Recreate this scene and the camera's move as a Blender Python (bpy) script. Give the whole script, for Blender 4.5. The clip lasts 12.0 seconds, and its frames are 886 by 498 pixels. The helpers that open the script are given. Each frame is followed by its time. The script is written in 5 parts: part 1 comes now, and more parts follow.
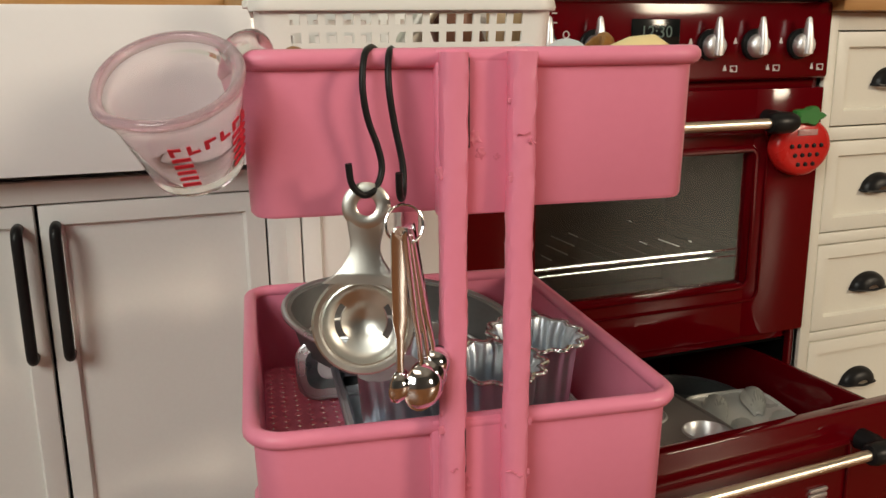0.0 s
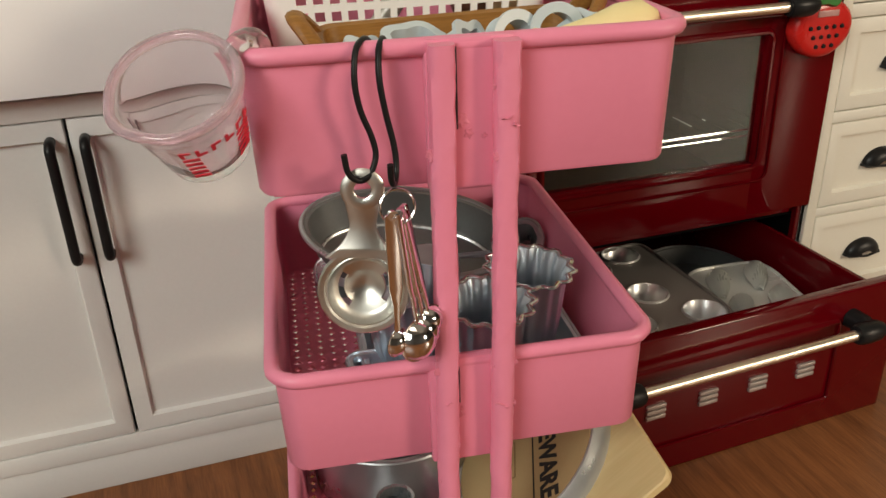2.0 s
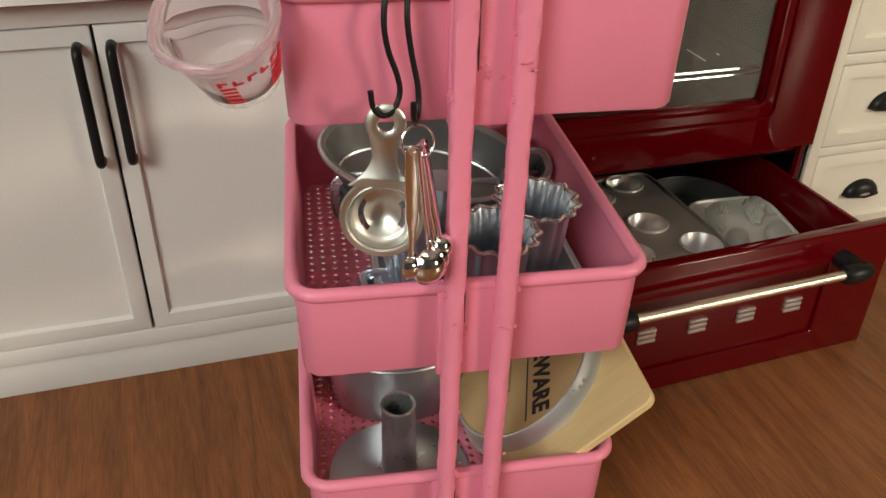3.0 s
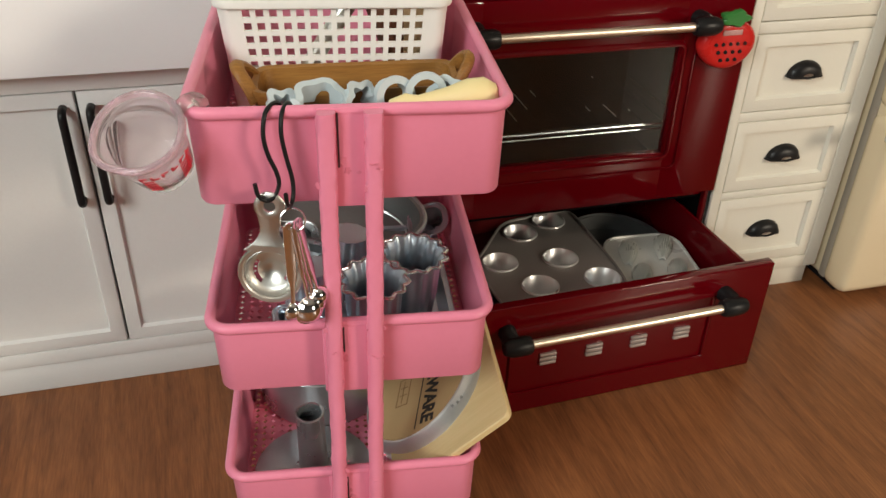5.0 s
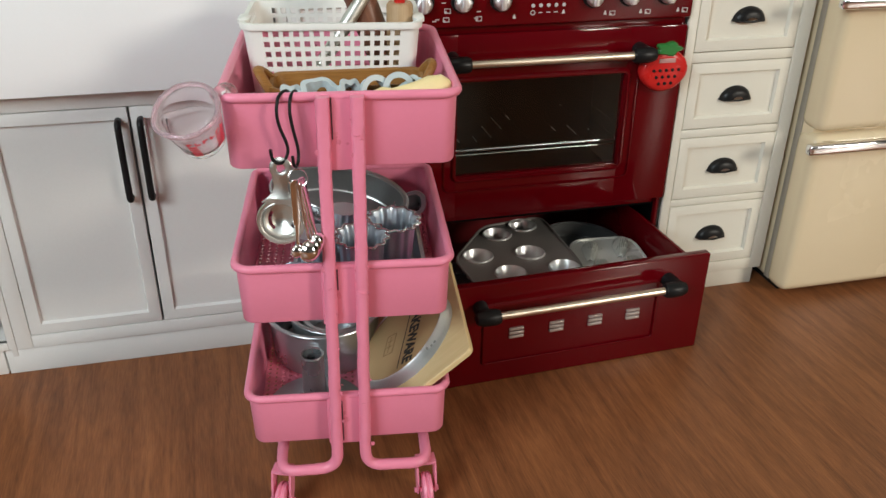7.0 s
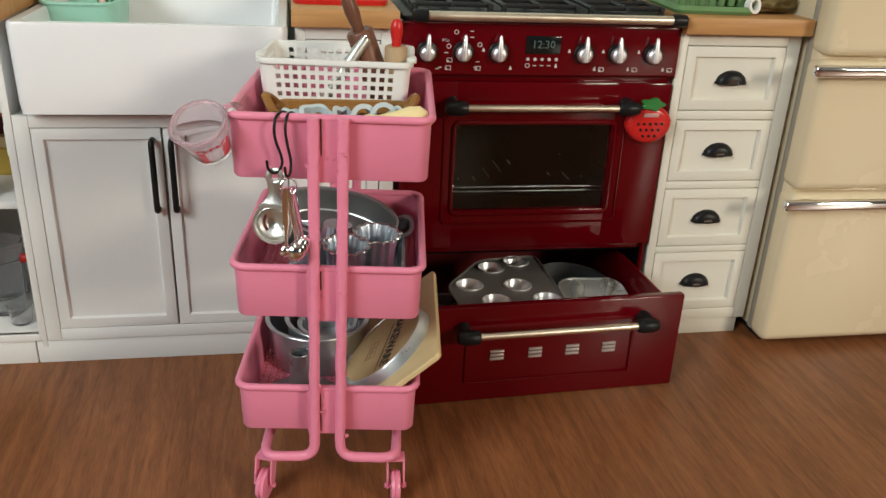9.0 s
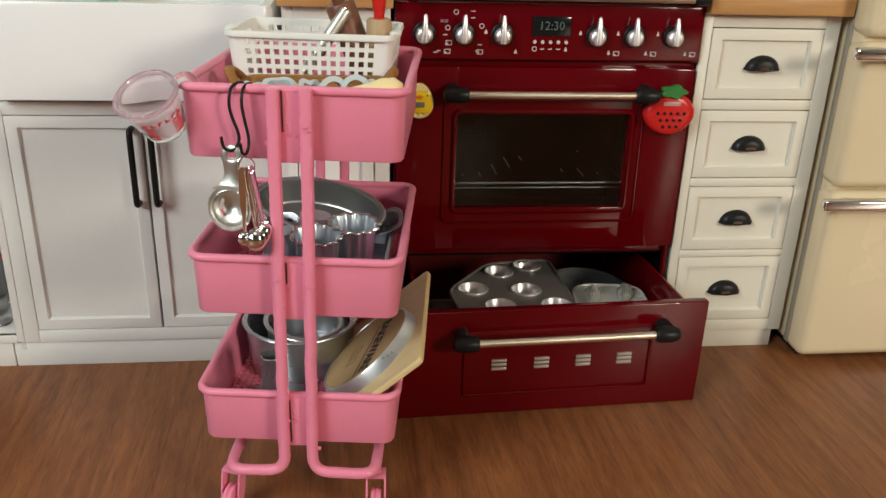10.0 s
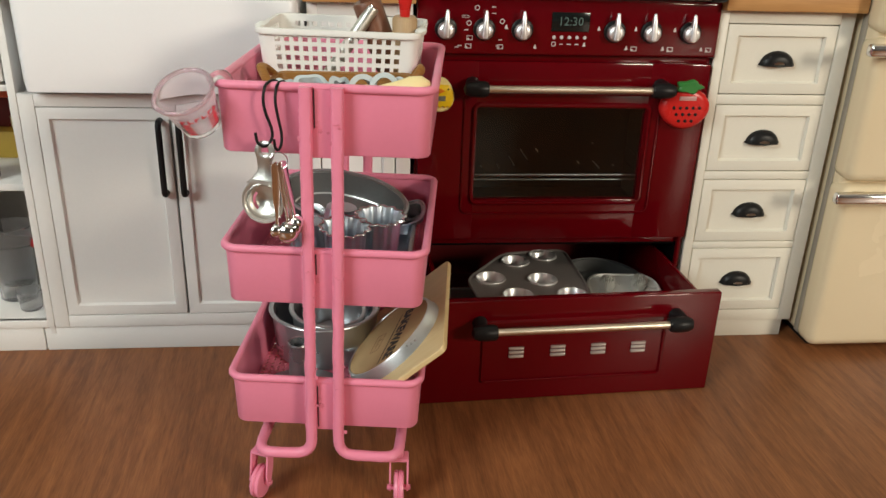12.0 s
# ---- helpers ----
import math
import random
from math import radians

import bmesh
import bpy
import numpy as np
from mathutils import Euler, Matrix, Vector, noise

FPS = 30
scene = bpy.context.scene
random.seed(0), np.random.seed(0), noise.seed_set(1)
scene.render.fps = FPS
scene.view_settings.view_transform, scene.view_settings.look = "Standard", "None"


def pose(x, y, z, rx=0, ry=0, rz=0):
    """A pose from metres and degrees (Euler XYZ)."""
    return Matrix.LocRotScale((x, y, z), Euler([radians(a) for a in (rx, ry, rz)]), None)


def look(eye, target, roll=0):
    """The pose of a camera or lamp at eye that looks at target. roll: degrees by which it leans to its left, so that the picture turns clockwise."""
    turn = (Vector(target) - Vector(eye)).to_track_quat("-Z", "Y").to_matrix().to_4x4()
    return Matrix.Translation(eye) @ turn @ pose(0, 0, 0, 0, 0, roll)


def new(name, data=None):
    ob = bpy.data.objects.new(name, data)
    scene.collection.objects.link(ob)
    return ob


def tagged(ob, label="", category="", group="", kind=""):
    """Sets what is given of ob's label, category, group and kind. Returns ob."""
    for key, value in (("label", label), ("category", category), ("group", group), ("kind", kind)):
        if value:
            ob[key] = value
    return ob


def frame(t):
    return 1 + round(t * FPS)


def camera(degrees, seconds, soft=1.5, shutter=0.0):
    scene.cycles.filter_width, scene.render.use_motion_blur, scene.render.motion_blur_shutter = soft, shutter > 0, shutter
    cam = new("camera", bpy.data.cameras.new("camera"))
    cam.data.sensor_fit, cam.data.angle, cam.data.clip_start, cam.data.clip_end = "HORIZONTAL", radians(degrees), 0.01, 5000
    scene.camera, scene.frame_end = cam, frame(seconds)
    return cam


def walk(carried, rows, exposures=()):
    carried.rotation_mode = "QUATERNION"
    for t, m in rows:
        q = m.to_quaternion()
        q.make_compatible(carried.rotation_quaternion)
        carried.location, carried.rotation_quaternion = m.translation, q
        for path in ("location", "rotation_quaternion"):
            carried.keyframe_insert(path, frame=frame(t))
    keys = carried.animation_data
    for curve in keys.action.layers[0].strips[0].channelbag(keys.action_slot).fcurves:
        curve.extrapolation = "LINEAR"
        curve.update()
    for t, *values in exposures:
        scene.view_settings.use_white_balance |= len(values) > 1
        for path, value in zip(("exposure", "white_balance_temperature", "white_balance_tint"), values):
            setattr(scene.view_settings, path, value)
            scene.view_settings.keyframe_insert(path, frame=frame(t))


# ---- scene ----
cam = camera(55.78, 12.0)
PATH = [
    (0, (0.00357, -0.00163, 0.14071), (0.3363, 0.9119, -0.0933), -0.67),
    (0.5, (0.00397, -0.00171, 0.14158), (0.3287, 0.9070, -0.1207), -1.05),
    (1, (0.00839, -0.00539, 0.15968), (0.3194, 0.8917, -0.1542), -1.66),
    (1.5, (0.00749, -0.00558, 0.15801), (0.2951, 0.8735, -0.2220), -2.03),
    (2, (0.00826, -0.00635, 0.16313), (0.2754, 0.8521, -0.2747), -1.99),
    (2.5, (0.00874, -0.00868, 0.16933), (0.2570, 0.8192, -0.3337), -0.79),
    (3, (0.00513, -0.01149, 0.17020), (0.2526, 0.7971, -0.3636), 1.07),
    (3.5, (0.01461, -0.01840, 0.19108), (0.2590, 0.7821, -0.3561), 1.64),
    (5.5, (0.02488, -0.05625, 0.20033), (0.2470, 0.7679, -0.3207), 1.56),
    (6, (0.02666, -0.06799, 0.18500), (0.2439, 0.7658, -0.3225), 1.44),
    (6.5, (0.02293, -0.08553, 0.18317), (0.2397, 0.7548, -0.3136), 1.22),
    (7, (0.02055, -0.10681, 0.20371), (0.2383, 0.7505, -0.2627), 0.75),
    (9, (0.03565, -0.14469, 0.20396), (0.2039, 0.7562, -0.1961), 2.78),
    (9.5, (0.05340, -0.13274, 0.19247), (0.1935, 0.7770, -0.1983), 2.39),
    (10, (0.05947, -0.12497, 0.18510), (0.1716, 0.7939, -0.1932), 1.86),
    (10.5, (0.06006, -0.12169, 0.17586), (0.1663, 0.8004, -0.1962), 1.56),
    (11, (0.06200, -0.12509, 0.18478), (0.1659, 0.7941, -0.1951), 1.53),
    (11.5, (0.05615, -0.13033, 0.19067), (0.1598, 0.7852, -0.1979), 1.83),
    (12, (0.05347, -0.13125, 0.19030), (0.1575, 0.7813, -0.2053), 2.05),
]
walk(cam, [(t, look(eye, target, roll)) for t, eye, target, roll in PATH],
     exposures=[(0.0, -0.17, 8300, 12), (2.5, -0.07, 8250, 12), (5.5, 0.09, 7400, 10), (7.0, 0.08, 6800, 8), (9.0, 0.02, 7150, 8), (12.0, 0.1, 7450, 9)])

# ---- light ----
world = bpy.data.worlds.new("world")
scene.world = world
world.use_nodes = True
wn = world.node_tree
sky = wn.nodes.new("ShaderNodeTexSky")
sky.sky_type, sky.sun_disc = 'NISHITA', False
sky.sun_elevation, sky.sun_rotation = radians(40), radians(140)
wn.links.new(sky.outputs[0], wn.nodes["Background"].inputs[0])
wn.nodes["Background"].inputs[1].default_value = 0.1


def area_lamp(name, eye, target, w, h, watts, color):
    d = bpy.data.lights.new(name, "AREA")
    d.shape, d.size, d.size_y, d.energy, d.color = "RECTANGLE", w, h, watts, color
    ob = new(name, d)
    ob.matrix_world = look(eye, target)
    return ob


area_lamp("south_window_daylight", (1.28, -1.29, 0.70), (0.05, 0.12, 0.08), 0.36, 0.36, 18.5, (1.0, 0.94, 0.86))
area_lamp("west_window_daylight", (-0.62, -0.5, 0.62), (0.0, 0.1, 0.05), 0.44, 0.44, 8.6, (0.80, 0.92, 1.0))
# unseen overhead fill, added to brighten everything softly
area_lamp("overhead_fill", (-0.1, -0.35, 1.46), (-0.05, 0.1, 0.0), 0.5, 0.5, 2.0, (1.0, 0.92, 0.84))

# ---- materials ----
MM = 0.001


def mat(name, base, rough=0.5, metal=0.0, second=None, grain=900.0, large=40.0, mix=0.35, bump=0.15, bump_mm=0.06, stretch=(1, 1, 1),
        coat=0.0, rough_var=0.08, emit=None, alpha_glass=0.0, ior=1.45):
    """A node material with variation at two scales, in object space."""
    m = bpy.data.materials.new(name)
    m.use_nodes = True
    nt = m.node_tree
    b = nt.nodes["Principled BSDF"]
    second = second or tuple(c * 0.86 for c in base)
    tc = nt.nodes.new("ShaderNodeTexCoord")
    mp = nt.nodes.new("ShaderNodeMapping")
    mp.inputs["Scale"].default_value = stretch
    nt.links.new(tc.outputs["Object"], mp.inputs["Vector"])
    fine = nt.nodes.new("ShaderNodeTexNoise")
    fine.inputs["Scale"].default_value, fine.inputs["Detail"].default_value = grain, 4
    big = nt.nodes.new("ShaderNodeTexNoise")
    big.inputs["Scale"].default_value, big.inputs["Detail"].default_value = large, 5
    for n in (fine, big):
        nt.links.new(mp.outputs[0], n.inputs["Vector"])
    mul = nt.nodes.new("ShaderNodeMath")
    mul.operation = "MULTIPLY_ADD"
    mul.inputs[1].default_value = 0.4
    half = nt.nodes.new("ShaderNodeMath")
    half.operation, half.inputs[1].default_value = "MULTIPLY", 0.6
    nt.links.new(big.outputs["Fac"], half.inputs[0])
    nt.links.new(fine.outputs["Fac"], mul.inputs[0])
    nt.links.new(half.outputs[0], mul.inputs[2])
    ramp = nt.nodes.new("ShaderNodeValToRGB")
    ramp.color_ramp.elements[0].position, ramp.color_ramp.elements[1].position = 0.5 - 0.5 * (1 - mix), 0.5 + 0.5 * (1 - mix)
    ramp.color_ramp.elements[0].color, ramp.color_ramp.elements[1].color = (*second, 1), (*base, 1)
    nt.links.new(mul.outputs[0], ramp.inputs[0])
    nt.links.new(ramp.outputs[0], b.inputs["Base Color"])
    rr = nt.nodes.new("ShaderNodeMapRange")
    rr.inputs["To Min"].default_value, rr.inputs["To Max"].default_value = max(0.0, rough - rough_var), min(1, rough + rough_var)
    rr.inputs["From Min"].default_value, rr.inputs["From Max"].default_value = 0.3, 0.7
    nt.links.new(big.outputs["Fac"], rr.inputs["Value"])
    nt.links.new(rr.outputs[0], b.inputs["Roughness"])
    b.inputs["Metallic"].default_value = metal
    b.inputs["Coat Weight"].default_value = coat
    b.inputs["Coat Roughness"].default_value = 0.08
    b.inputs["IOR"].default_value = ior
    if bump:
        bp = nt.nodes.new("ShaderNodeBump")
        bp.inputs["Strength"].default_value, bp.inputs["Distance"].default_value = bump, bump_mm * MM
        nt.links.new(mul.outputs[0], bp.inputs["Height"])
        nt.links.new(bp.outputs[0], b.inputs["Normal"])
    if alpha_glass:
        b.inputs["Transmission Weight"].default_value = alpha_glass
    if emit:
        b.inputs["Emission Color"].default_value, b.inputs["Emission Strength"].default_value = (*emit, 1), 1.0
    return m


def wood(name, light, dark, rough=0.4, ring=60.0, stretch=(1, 0.06, 1), rot=0.0, coat=0.0, bump=0.12):
    """Wood with long figure, fine pores and broad bands. Grain runs along object y, turned by rot degrees."""
    m = bpy.data.materials.new(name)
    m.use_nodes = True
    nt = m.node_tree
    b = nt.nodes["Principled BSDF"]
    tc = nt.nodes.new("ShaderNodeTexCoord")
    turn = nt.nodes.new("ShaderNodeMapping")
    turn.inputs["Rotation"].default_value = (0, 0, radians(rot))
    nt.links.new(tc.outputs["Object"], turn.inputs["Vector"])
    mp = nt.nodes.new("ShaderNodeMapping")
    mp.inputs["Scale"].default_value = stretch
    nt.links.new(turn.outputs[0], mp.inputs["Vector"])
    outs = []
    for scale, detail, dist in ((ring, 5, 1.2), (ring * 9, 5, 0.4), (ring * 0.22, 2, 0.0)):
        n = nt.nodes.new("ShaderNodeTexNoise")
        n.inputs["Scale"].default_value, n.inputs["Detail"].default_value, n.inputs["Distortion"].default_value = scale, detail, dist
        nt.links.new(mp.outputs[0], n.inputs["Vector"])
        outs.append(n.outputs["Fac"])
    total = None
    for o, w in zip(outs, (0.45, 0.33, 0.22)):
        k = nt.nodes.new("ShaderNodeMath")
        k.operation, k.inputs[1].default_value = "MULTIPLY_ADD", w
        nt.links.new(o, k.inputs[0])
        if total is None:
            k.inputs[2].default_value = 0.0
        else:
            nt.links.new(total, k.inputs[2])
        total = k.outputs[0]
    ramp = nt.nodes.new("ShaderNodeValToRGB")
    e = ramp.color_ramp.elements
    e[0].position, e[1].position = 0.36, 0.64
    e[0].color, e[1].color = (*dark, 1), (*light, 1)
    nt.links.new(total, ramp.inputs[0])
    nt.links.new(ramp.outputs[0], b.inputs["Base Color"])
    b.inputs["Roughness"].default_value = rough
    b.inputs["Specular IOR Level"].default_value = 0.3
    b.inputs["Coat Weight"].default_value = coat
    bp = nt.nodes.new("ShaderNodeBump")
    bp.inputs["Strength"].default_value, bp.inputs["Distance"].default_value = bump, 0.08 * MM
    nt.links.new(outs[1], bp.inputs["Height"])
    nt.links.new(bp.outputs[0], b.inputs["Normal"])
    return m


PINK = mat("pink_enamel_paint", (0.83, 0.255, 0.375), 0.36, second=(0.78, 0.225, 0.335), grain=700, large=60, bump=0.25, bump_mm=0.12)
PINK_CHIP = mat("chipped_pink_paint", (0.80, 0.235, 0.34), 0.42, second=(0.62, 0.155, 0.225), grain=1500, large=500, mix=0.6, bump=0.8, bump_mm=0.3)
DARK_GAP = mat("dark_bare_metal", (0.03, 0.02, 0.02), 0.6)
WHITE = mat("white_cabinet_paint", (0.75, 0.74, 0.72), 0.42, second=(0.69, 0.68, 0.66), grain=1200, large=25, bump=0.12)
CREAM = mat("ivory_cabinet_paint", (0.77, 0.74, 0.65), 0.42, second=(0.71, 0.68, 0.59), grain=1200, large=25, bump=0.12)
CERAMIC = mat("white_glazed_ceramic", (0.82, 0.82, 0.83), 0.16, second=(0.79, 0.79, 0.8), bump=0.05, rough_var=0.03)
FRIDGE = mat("cream_fridge_enamel", (0.74, 0.61, 0.41), 0.25, second=(0.71, 0.58, 0.39), bump=0.06, large=15, coat=0.3)
RED = mat("burgundy_red_enamel", (0.11, 0.0014, 0.0042), 0.09, second=(0.10, 0.0012, 0.0038), bump=0.06, coat=0.12, rough_var=0.02, ior=1.36)
RED_DULL = mat("dark_red_inside", (0.13, 0.006, 0.008), 0.5)
BLACK = mat("matt_black_metal", (0.008, 0.008, 0.009), 0.38, second=(0.012, 0.012, 0.012), bump=0.2, ior=1.3)
# near-black with almost no sheen: deep shade painted into openings
SHADE_BLACK = mat("near_black_shade", (0.005, 0.0045, 0.0045), 0.9, ior=1.04)
IRON = mat("cast_iron_black", (0.015, 0.015, 0.016), 0.55, bump=0.5, bump_mm=0.2)
CHROME = mat("polished_chrome", (0.88, 0.90, 0.93), 0.07, 1.0, second=(0.84, 0.86, 0.89), bump=0.03, rough_var=0.03)
SATIN_CHROME = mat("satin_chrome", (0.92, 0.93, 0.94), 0.42, 1.0, second=(0.85, 0.86, 0.88), bump=0.03)
STEEL = mat("satin_stainless_steel", (0.70, 0.69, 0.65), 0.38, 1.0, second=(0.60, 0.595, 0.56), grain=1500, large=120, bump=0.15, bump_mm=0.05)
ALU = mat("spun_aluminium", (0.64, 0.71, 0.78), 0.38, 1.0, second=(0.56, 0.63, 0.70), grain=900, large=150, bump=0.2, bump_mm=0.05)
ALU_BRIGHT = mat("worn_bright_aluminium", (0.82, 0.85, 0.88), 0.24, 1.0, second=(0.74, 0.77, 0.8), bump=0.1)
NONSTICK = mat("grey_nonstick_metal", (0.50, 0.52, 0.54), 0.32, 0.85, second=(0.42, 0.44, 0.46), grain=1500, large=80, bump=0.2)
SHEET_TIN = mat("worn_grey_tin_sheet", (0.26, 0.265, 0.265), 0.38, 0.75, second=(0.20, 0.205, 0.205), grain=1300, large=70, bump=0.2)
DARK_TIN = mat("dark_baked_tin", (0.17, 0.18, 0.18), 0.4, 0.7, second=(0.12, 0.125, 0.125), grain=1300, large=70, bump=0.2)
TIN = mat("light_tin_plate", (0.80, 0.82, 0.82), 0.34, 0.7, second=(0.68, 0.70, 0.71), grain=1300, large=100, bump=0.2)
BRASS = mat("warm_nickel_bar", (0.86, 0.77, 0.66), 0.36, 1.0, second=(0.74, 0.65, 0.52), bump=0.05)
FLOOR = wood("brown_laminate_wood", (0.30, 0.112, 0.042), (0.125, 0.042, 0.016), 0.38, ring=210, stretch=(1, 0.07, 1), rot=-2, bump=0.45)
COUNTER = wood("oak_worktop", (0.56, 0.30, 0.12), (0.40, 0.19, 0.07), 0.42, ring=110, stretch=(0.06, 1, 1))
# unseen enclosing walls, coloured dark to cut bounce and darken reflections
WALL = mat("low_bounce_wall", (0.17, 0.17, 0.172), 0.8, second=(0.15, 0.15, 0.152), grain=120, large=3, bump=0.3, bump_mm=1.0)
# darker still, so the unseen east wall adds no glare to glossy parts
WALL_DARK = mat("light_absorbing_wall", (0.10, 0.085, 0.075), 0.8, second=(0.085, 0.07, 0.06), grain=120, large=3, bump=0.3, bump_mm=1.0)
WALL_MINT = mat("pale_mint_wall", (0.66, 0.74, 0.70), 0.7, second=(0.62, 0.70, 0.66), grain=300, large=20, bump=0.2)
# unseen ceiling, toned down so it fills the floor less
CEILING = mat("low_bounce_ceiling", (0.42, 0.41, 0.39), 0.85, grain=120, large=3)

# ---- mesh helpers; sizes in millimetres ----


def box(x0, x1, y0, y1, z0, z1, bev=0.5, seg=2):
    bm = bmesh.new()
    bmesh.ops.create_cube(bm, size=1)
    for v in bm.verts:
        v.co = Vector(((x0 + x1) / 2 + v.co.x * (x1 - x0), (y0 + y1) / 2 + v.co.y * (y1 - y0), (z0 + z1) / 2 + v.co.z * (z1 - z0)))
    if bev:
        bmesh.ops.bevel(bm, geom=bm.edges[:], offset=bev, segments=seg, affect="EDGES", profile=0.5)
    return bm


def join(*bms):
    out = bms[0]
    for b in bms[1:]:
        tmp = bpy.data.meshes.new("tmp")
        b.to_mesh(tmp)
        b.free()
        out.from_mesh(tmp)
        bpy.data.meshes.remove(tmp)
    return out


def moved(bm, m):
    bmesh.ops.transform(bm, matrix=m, verts=bm.verts[:])
    return bm


def loft(loops, caps=(True, True), ring=False):
    """Skin between closed loops of equal length; ring joins the last loop to the first."""
    bm = bmesh.new()
    rows = [[bm.verts.new(p) for p in lp] for lp in loops]
    n = len(rows[0])
    pairs = list(zip(rows, rows[1:])) + ([(rows[-1], rows[0])] if ring else [])
    for a, b in pairs:
        for i in range(n):
            bm.faces.new((a[i], a[(i + 1) % n], b[(i + 1) % n], b[i]))
    if not ring:
        if caps[0]:
            bm.faces.new(rows[0][::-1])
        if caps[1]:
            bm.faces.new(rows[-1])
    bmesh.ops.recalc_face_normals(bm, faces=bm.faces[:])
    return bm


def rrect(w, d, r, z=0.0, n=6, cx=0.0, cy=0.0):
    """A rounded rectangle's loop, counter-clockwise."""
    pts = []
    for sx, sy, a0 in ((1, 1, 0), (-1, 1, 90), (-1, -1, 180), (1, -1, 270)):
        for k in range(n + 1):
            a = radians(a0 + 90 * k / n)
            pts.append((cx + sx * (w / 2 - r) + r * math.cos(a), cy + sy * (d / 2 - r) + r * math.sin(a), z))
    return pts


def oval(a, b, z=0.0, n=40, cx=0.0, cy=0.0):
    return [(cx + a * math.cos(2 * math.pi * k / n), cy + b * math.sin(2 * math.pi * k / n), z) for k in range(n)]


def lathe(profile, n=36, lobes=0, amp=0.0, closed=False):
    """Turn a profile of (radius, height[, ripple]) round z; lobes ripple the radius where the third value says so."""
    loops = []
    for p in profile:
        r, z = p[0], p[1]
        k = p[2] if len(p) > 2 else 0.0
        loops.append([((r + k * amp * math.cos(lobes * 2 * math.pi * i / n)) * math.cos(2 * math.pi * i / n),
                       (r + k * amp * math.cos(lobes * 2 * math.pi * i / n)) * math.sin(2 * math.pi * i / n), z) for i in range(n)])
    return loft(loops, ring=closed)


def tube(path, r, n=10, closed=False, flat=1.0, caps=True):
    """A round bar along a path; r may be a list with a radius for each point."""
    pts = [Vector(p) for p in path]
    m = len(pts)
    tans = []
    for i in range(m):
        a = pts[(i - 1) % m] if (closed or i > 0) else pts[i]
        b = pts[(i + 1) % m] if (closed or i < m - 1) else pts[i]
        tans.append((b - a).normalized())
    up = tans[0].orthogonal().normalized()
    loops = []
    for i, t in enumerate(tans):
        up = (up - t * up.dot(t)).normalized()
        side = t.cross(up)
        rr = r[i] if isinstance(r, (list, tuple)) else r
        loops.append([pts[i] + up * math.cos(2 * math.pi * k / n) * rr + side * math.sin(2 * math.pi * k / n) * rr * flat for k in range(n)])
    return loft(loops, caps=(caps, caps), ring=closed)


def rounded(path, r, n=5):
    """Round the inner corners of a polyline."""
    pts = [Vector(p) for p in path]
    out = [pts[0]]
    for a, b, c in zip(pts, pts[1:], pts[2:]):
        u, v = (a - b).normalized(), (c - b).normalized()
        d = min(r, (a - b).length * 0.49, (c - b).length * 0.49)
        p, q = b + u * d, b + v * d
        for k in range(n + 1):
            t = k / n
            out.append(p * (1 - t) ** 2 + b * 2 * t * (1 - t) + q * t ** 2)
    out.append(pts[-1])
    return out


def to_mesh(name, bm, material, smooth=True):
    me = bpy.data.meshes.new(name)
    bm.normal_update()
    bm.to_mesh(me)
    bm.free()
    me.transform(Matrix.Scale(MM, 4))
    me.materials.append(material)
    if smooth:
        me.polygons.foreach_set("use_smooth", [True] * len(me.polygons))
        me.set_sharp_from_angle(angle=radians(38))
    return me


def part(name, bm, material, parent, label="", at=None):
    ob = new(name, to_mesh(name, bm, material))
    ob.parent = parent
    if at is not None:
        ob.matrix_basis = at
    return tagged(ob, label) if label else ob


def mpose(x, y, z, rx=0, ry=0, rz=0):
    return pose(x * MM, y * MM, z * MM, rx, ry, rz)


def thing(name, m, label, category, group="", kind=""):
    ob = new(name)
    ob.empty_display_size = 0.01
    ob.matrix_basis = m
    return tagged(ob, label, category, group, kind)


def solid(name, bm, material, m, label, category="", group="", kind=""):
    ob = new(name, to_mesh(name, bm, material))
    ob.matrix_basis = m
    return tagged(ob, label, category, group, kind)


def shaker(w, h, t, rail, recess, bev=0.4):
    """A framed front with a sunk panel; centred on x, from z 0, front face at y = 0, back at y = t."""
    bm = box(-w / 2, w / 2, 0, t, 0, h, 0)
    face = min(bm.faces, key=lambda f: f.calc_center_median().y)
    bmesh.ops.inset_region(bm, faces=[face], thickness=rail, depth=0)
    bmesh.ops.inset_region(bm, faces=[face], thickness=0.9, depth=-recess)
    rim = [e for e in bm.edges if all(abs(v.co.y) < 1e-4 for v in e.verts) and all(abs(abs(v.co.x) - w / 2) < 1e-4 or abs(v.co.z) < 1e-4 or abs(v.co.z - h) < 1e-4 for v in e.verts)]
    if bev:
        bmesh.ops.bevel(bm, geom=rim, offset=bev, segments=2, affect="EDGES", profile=0.5)
    return bm


ID = Matrix.Identity(4)

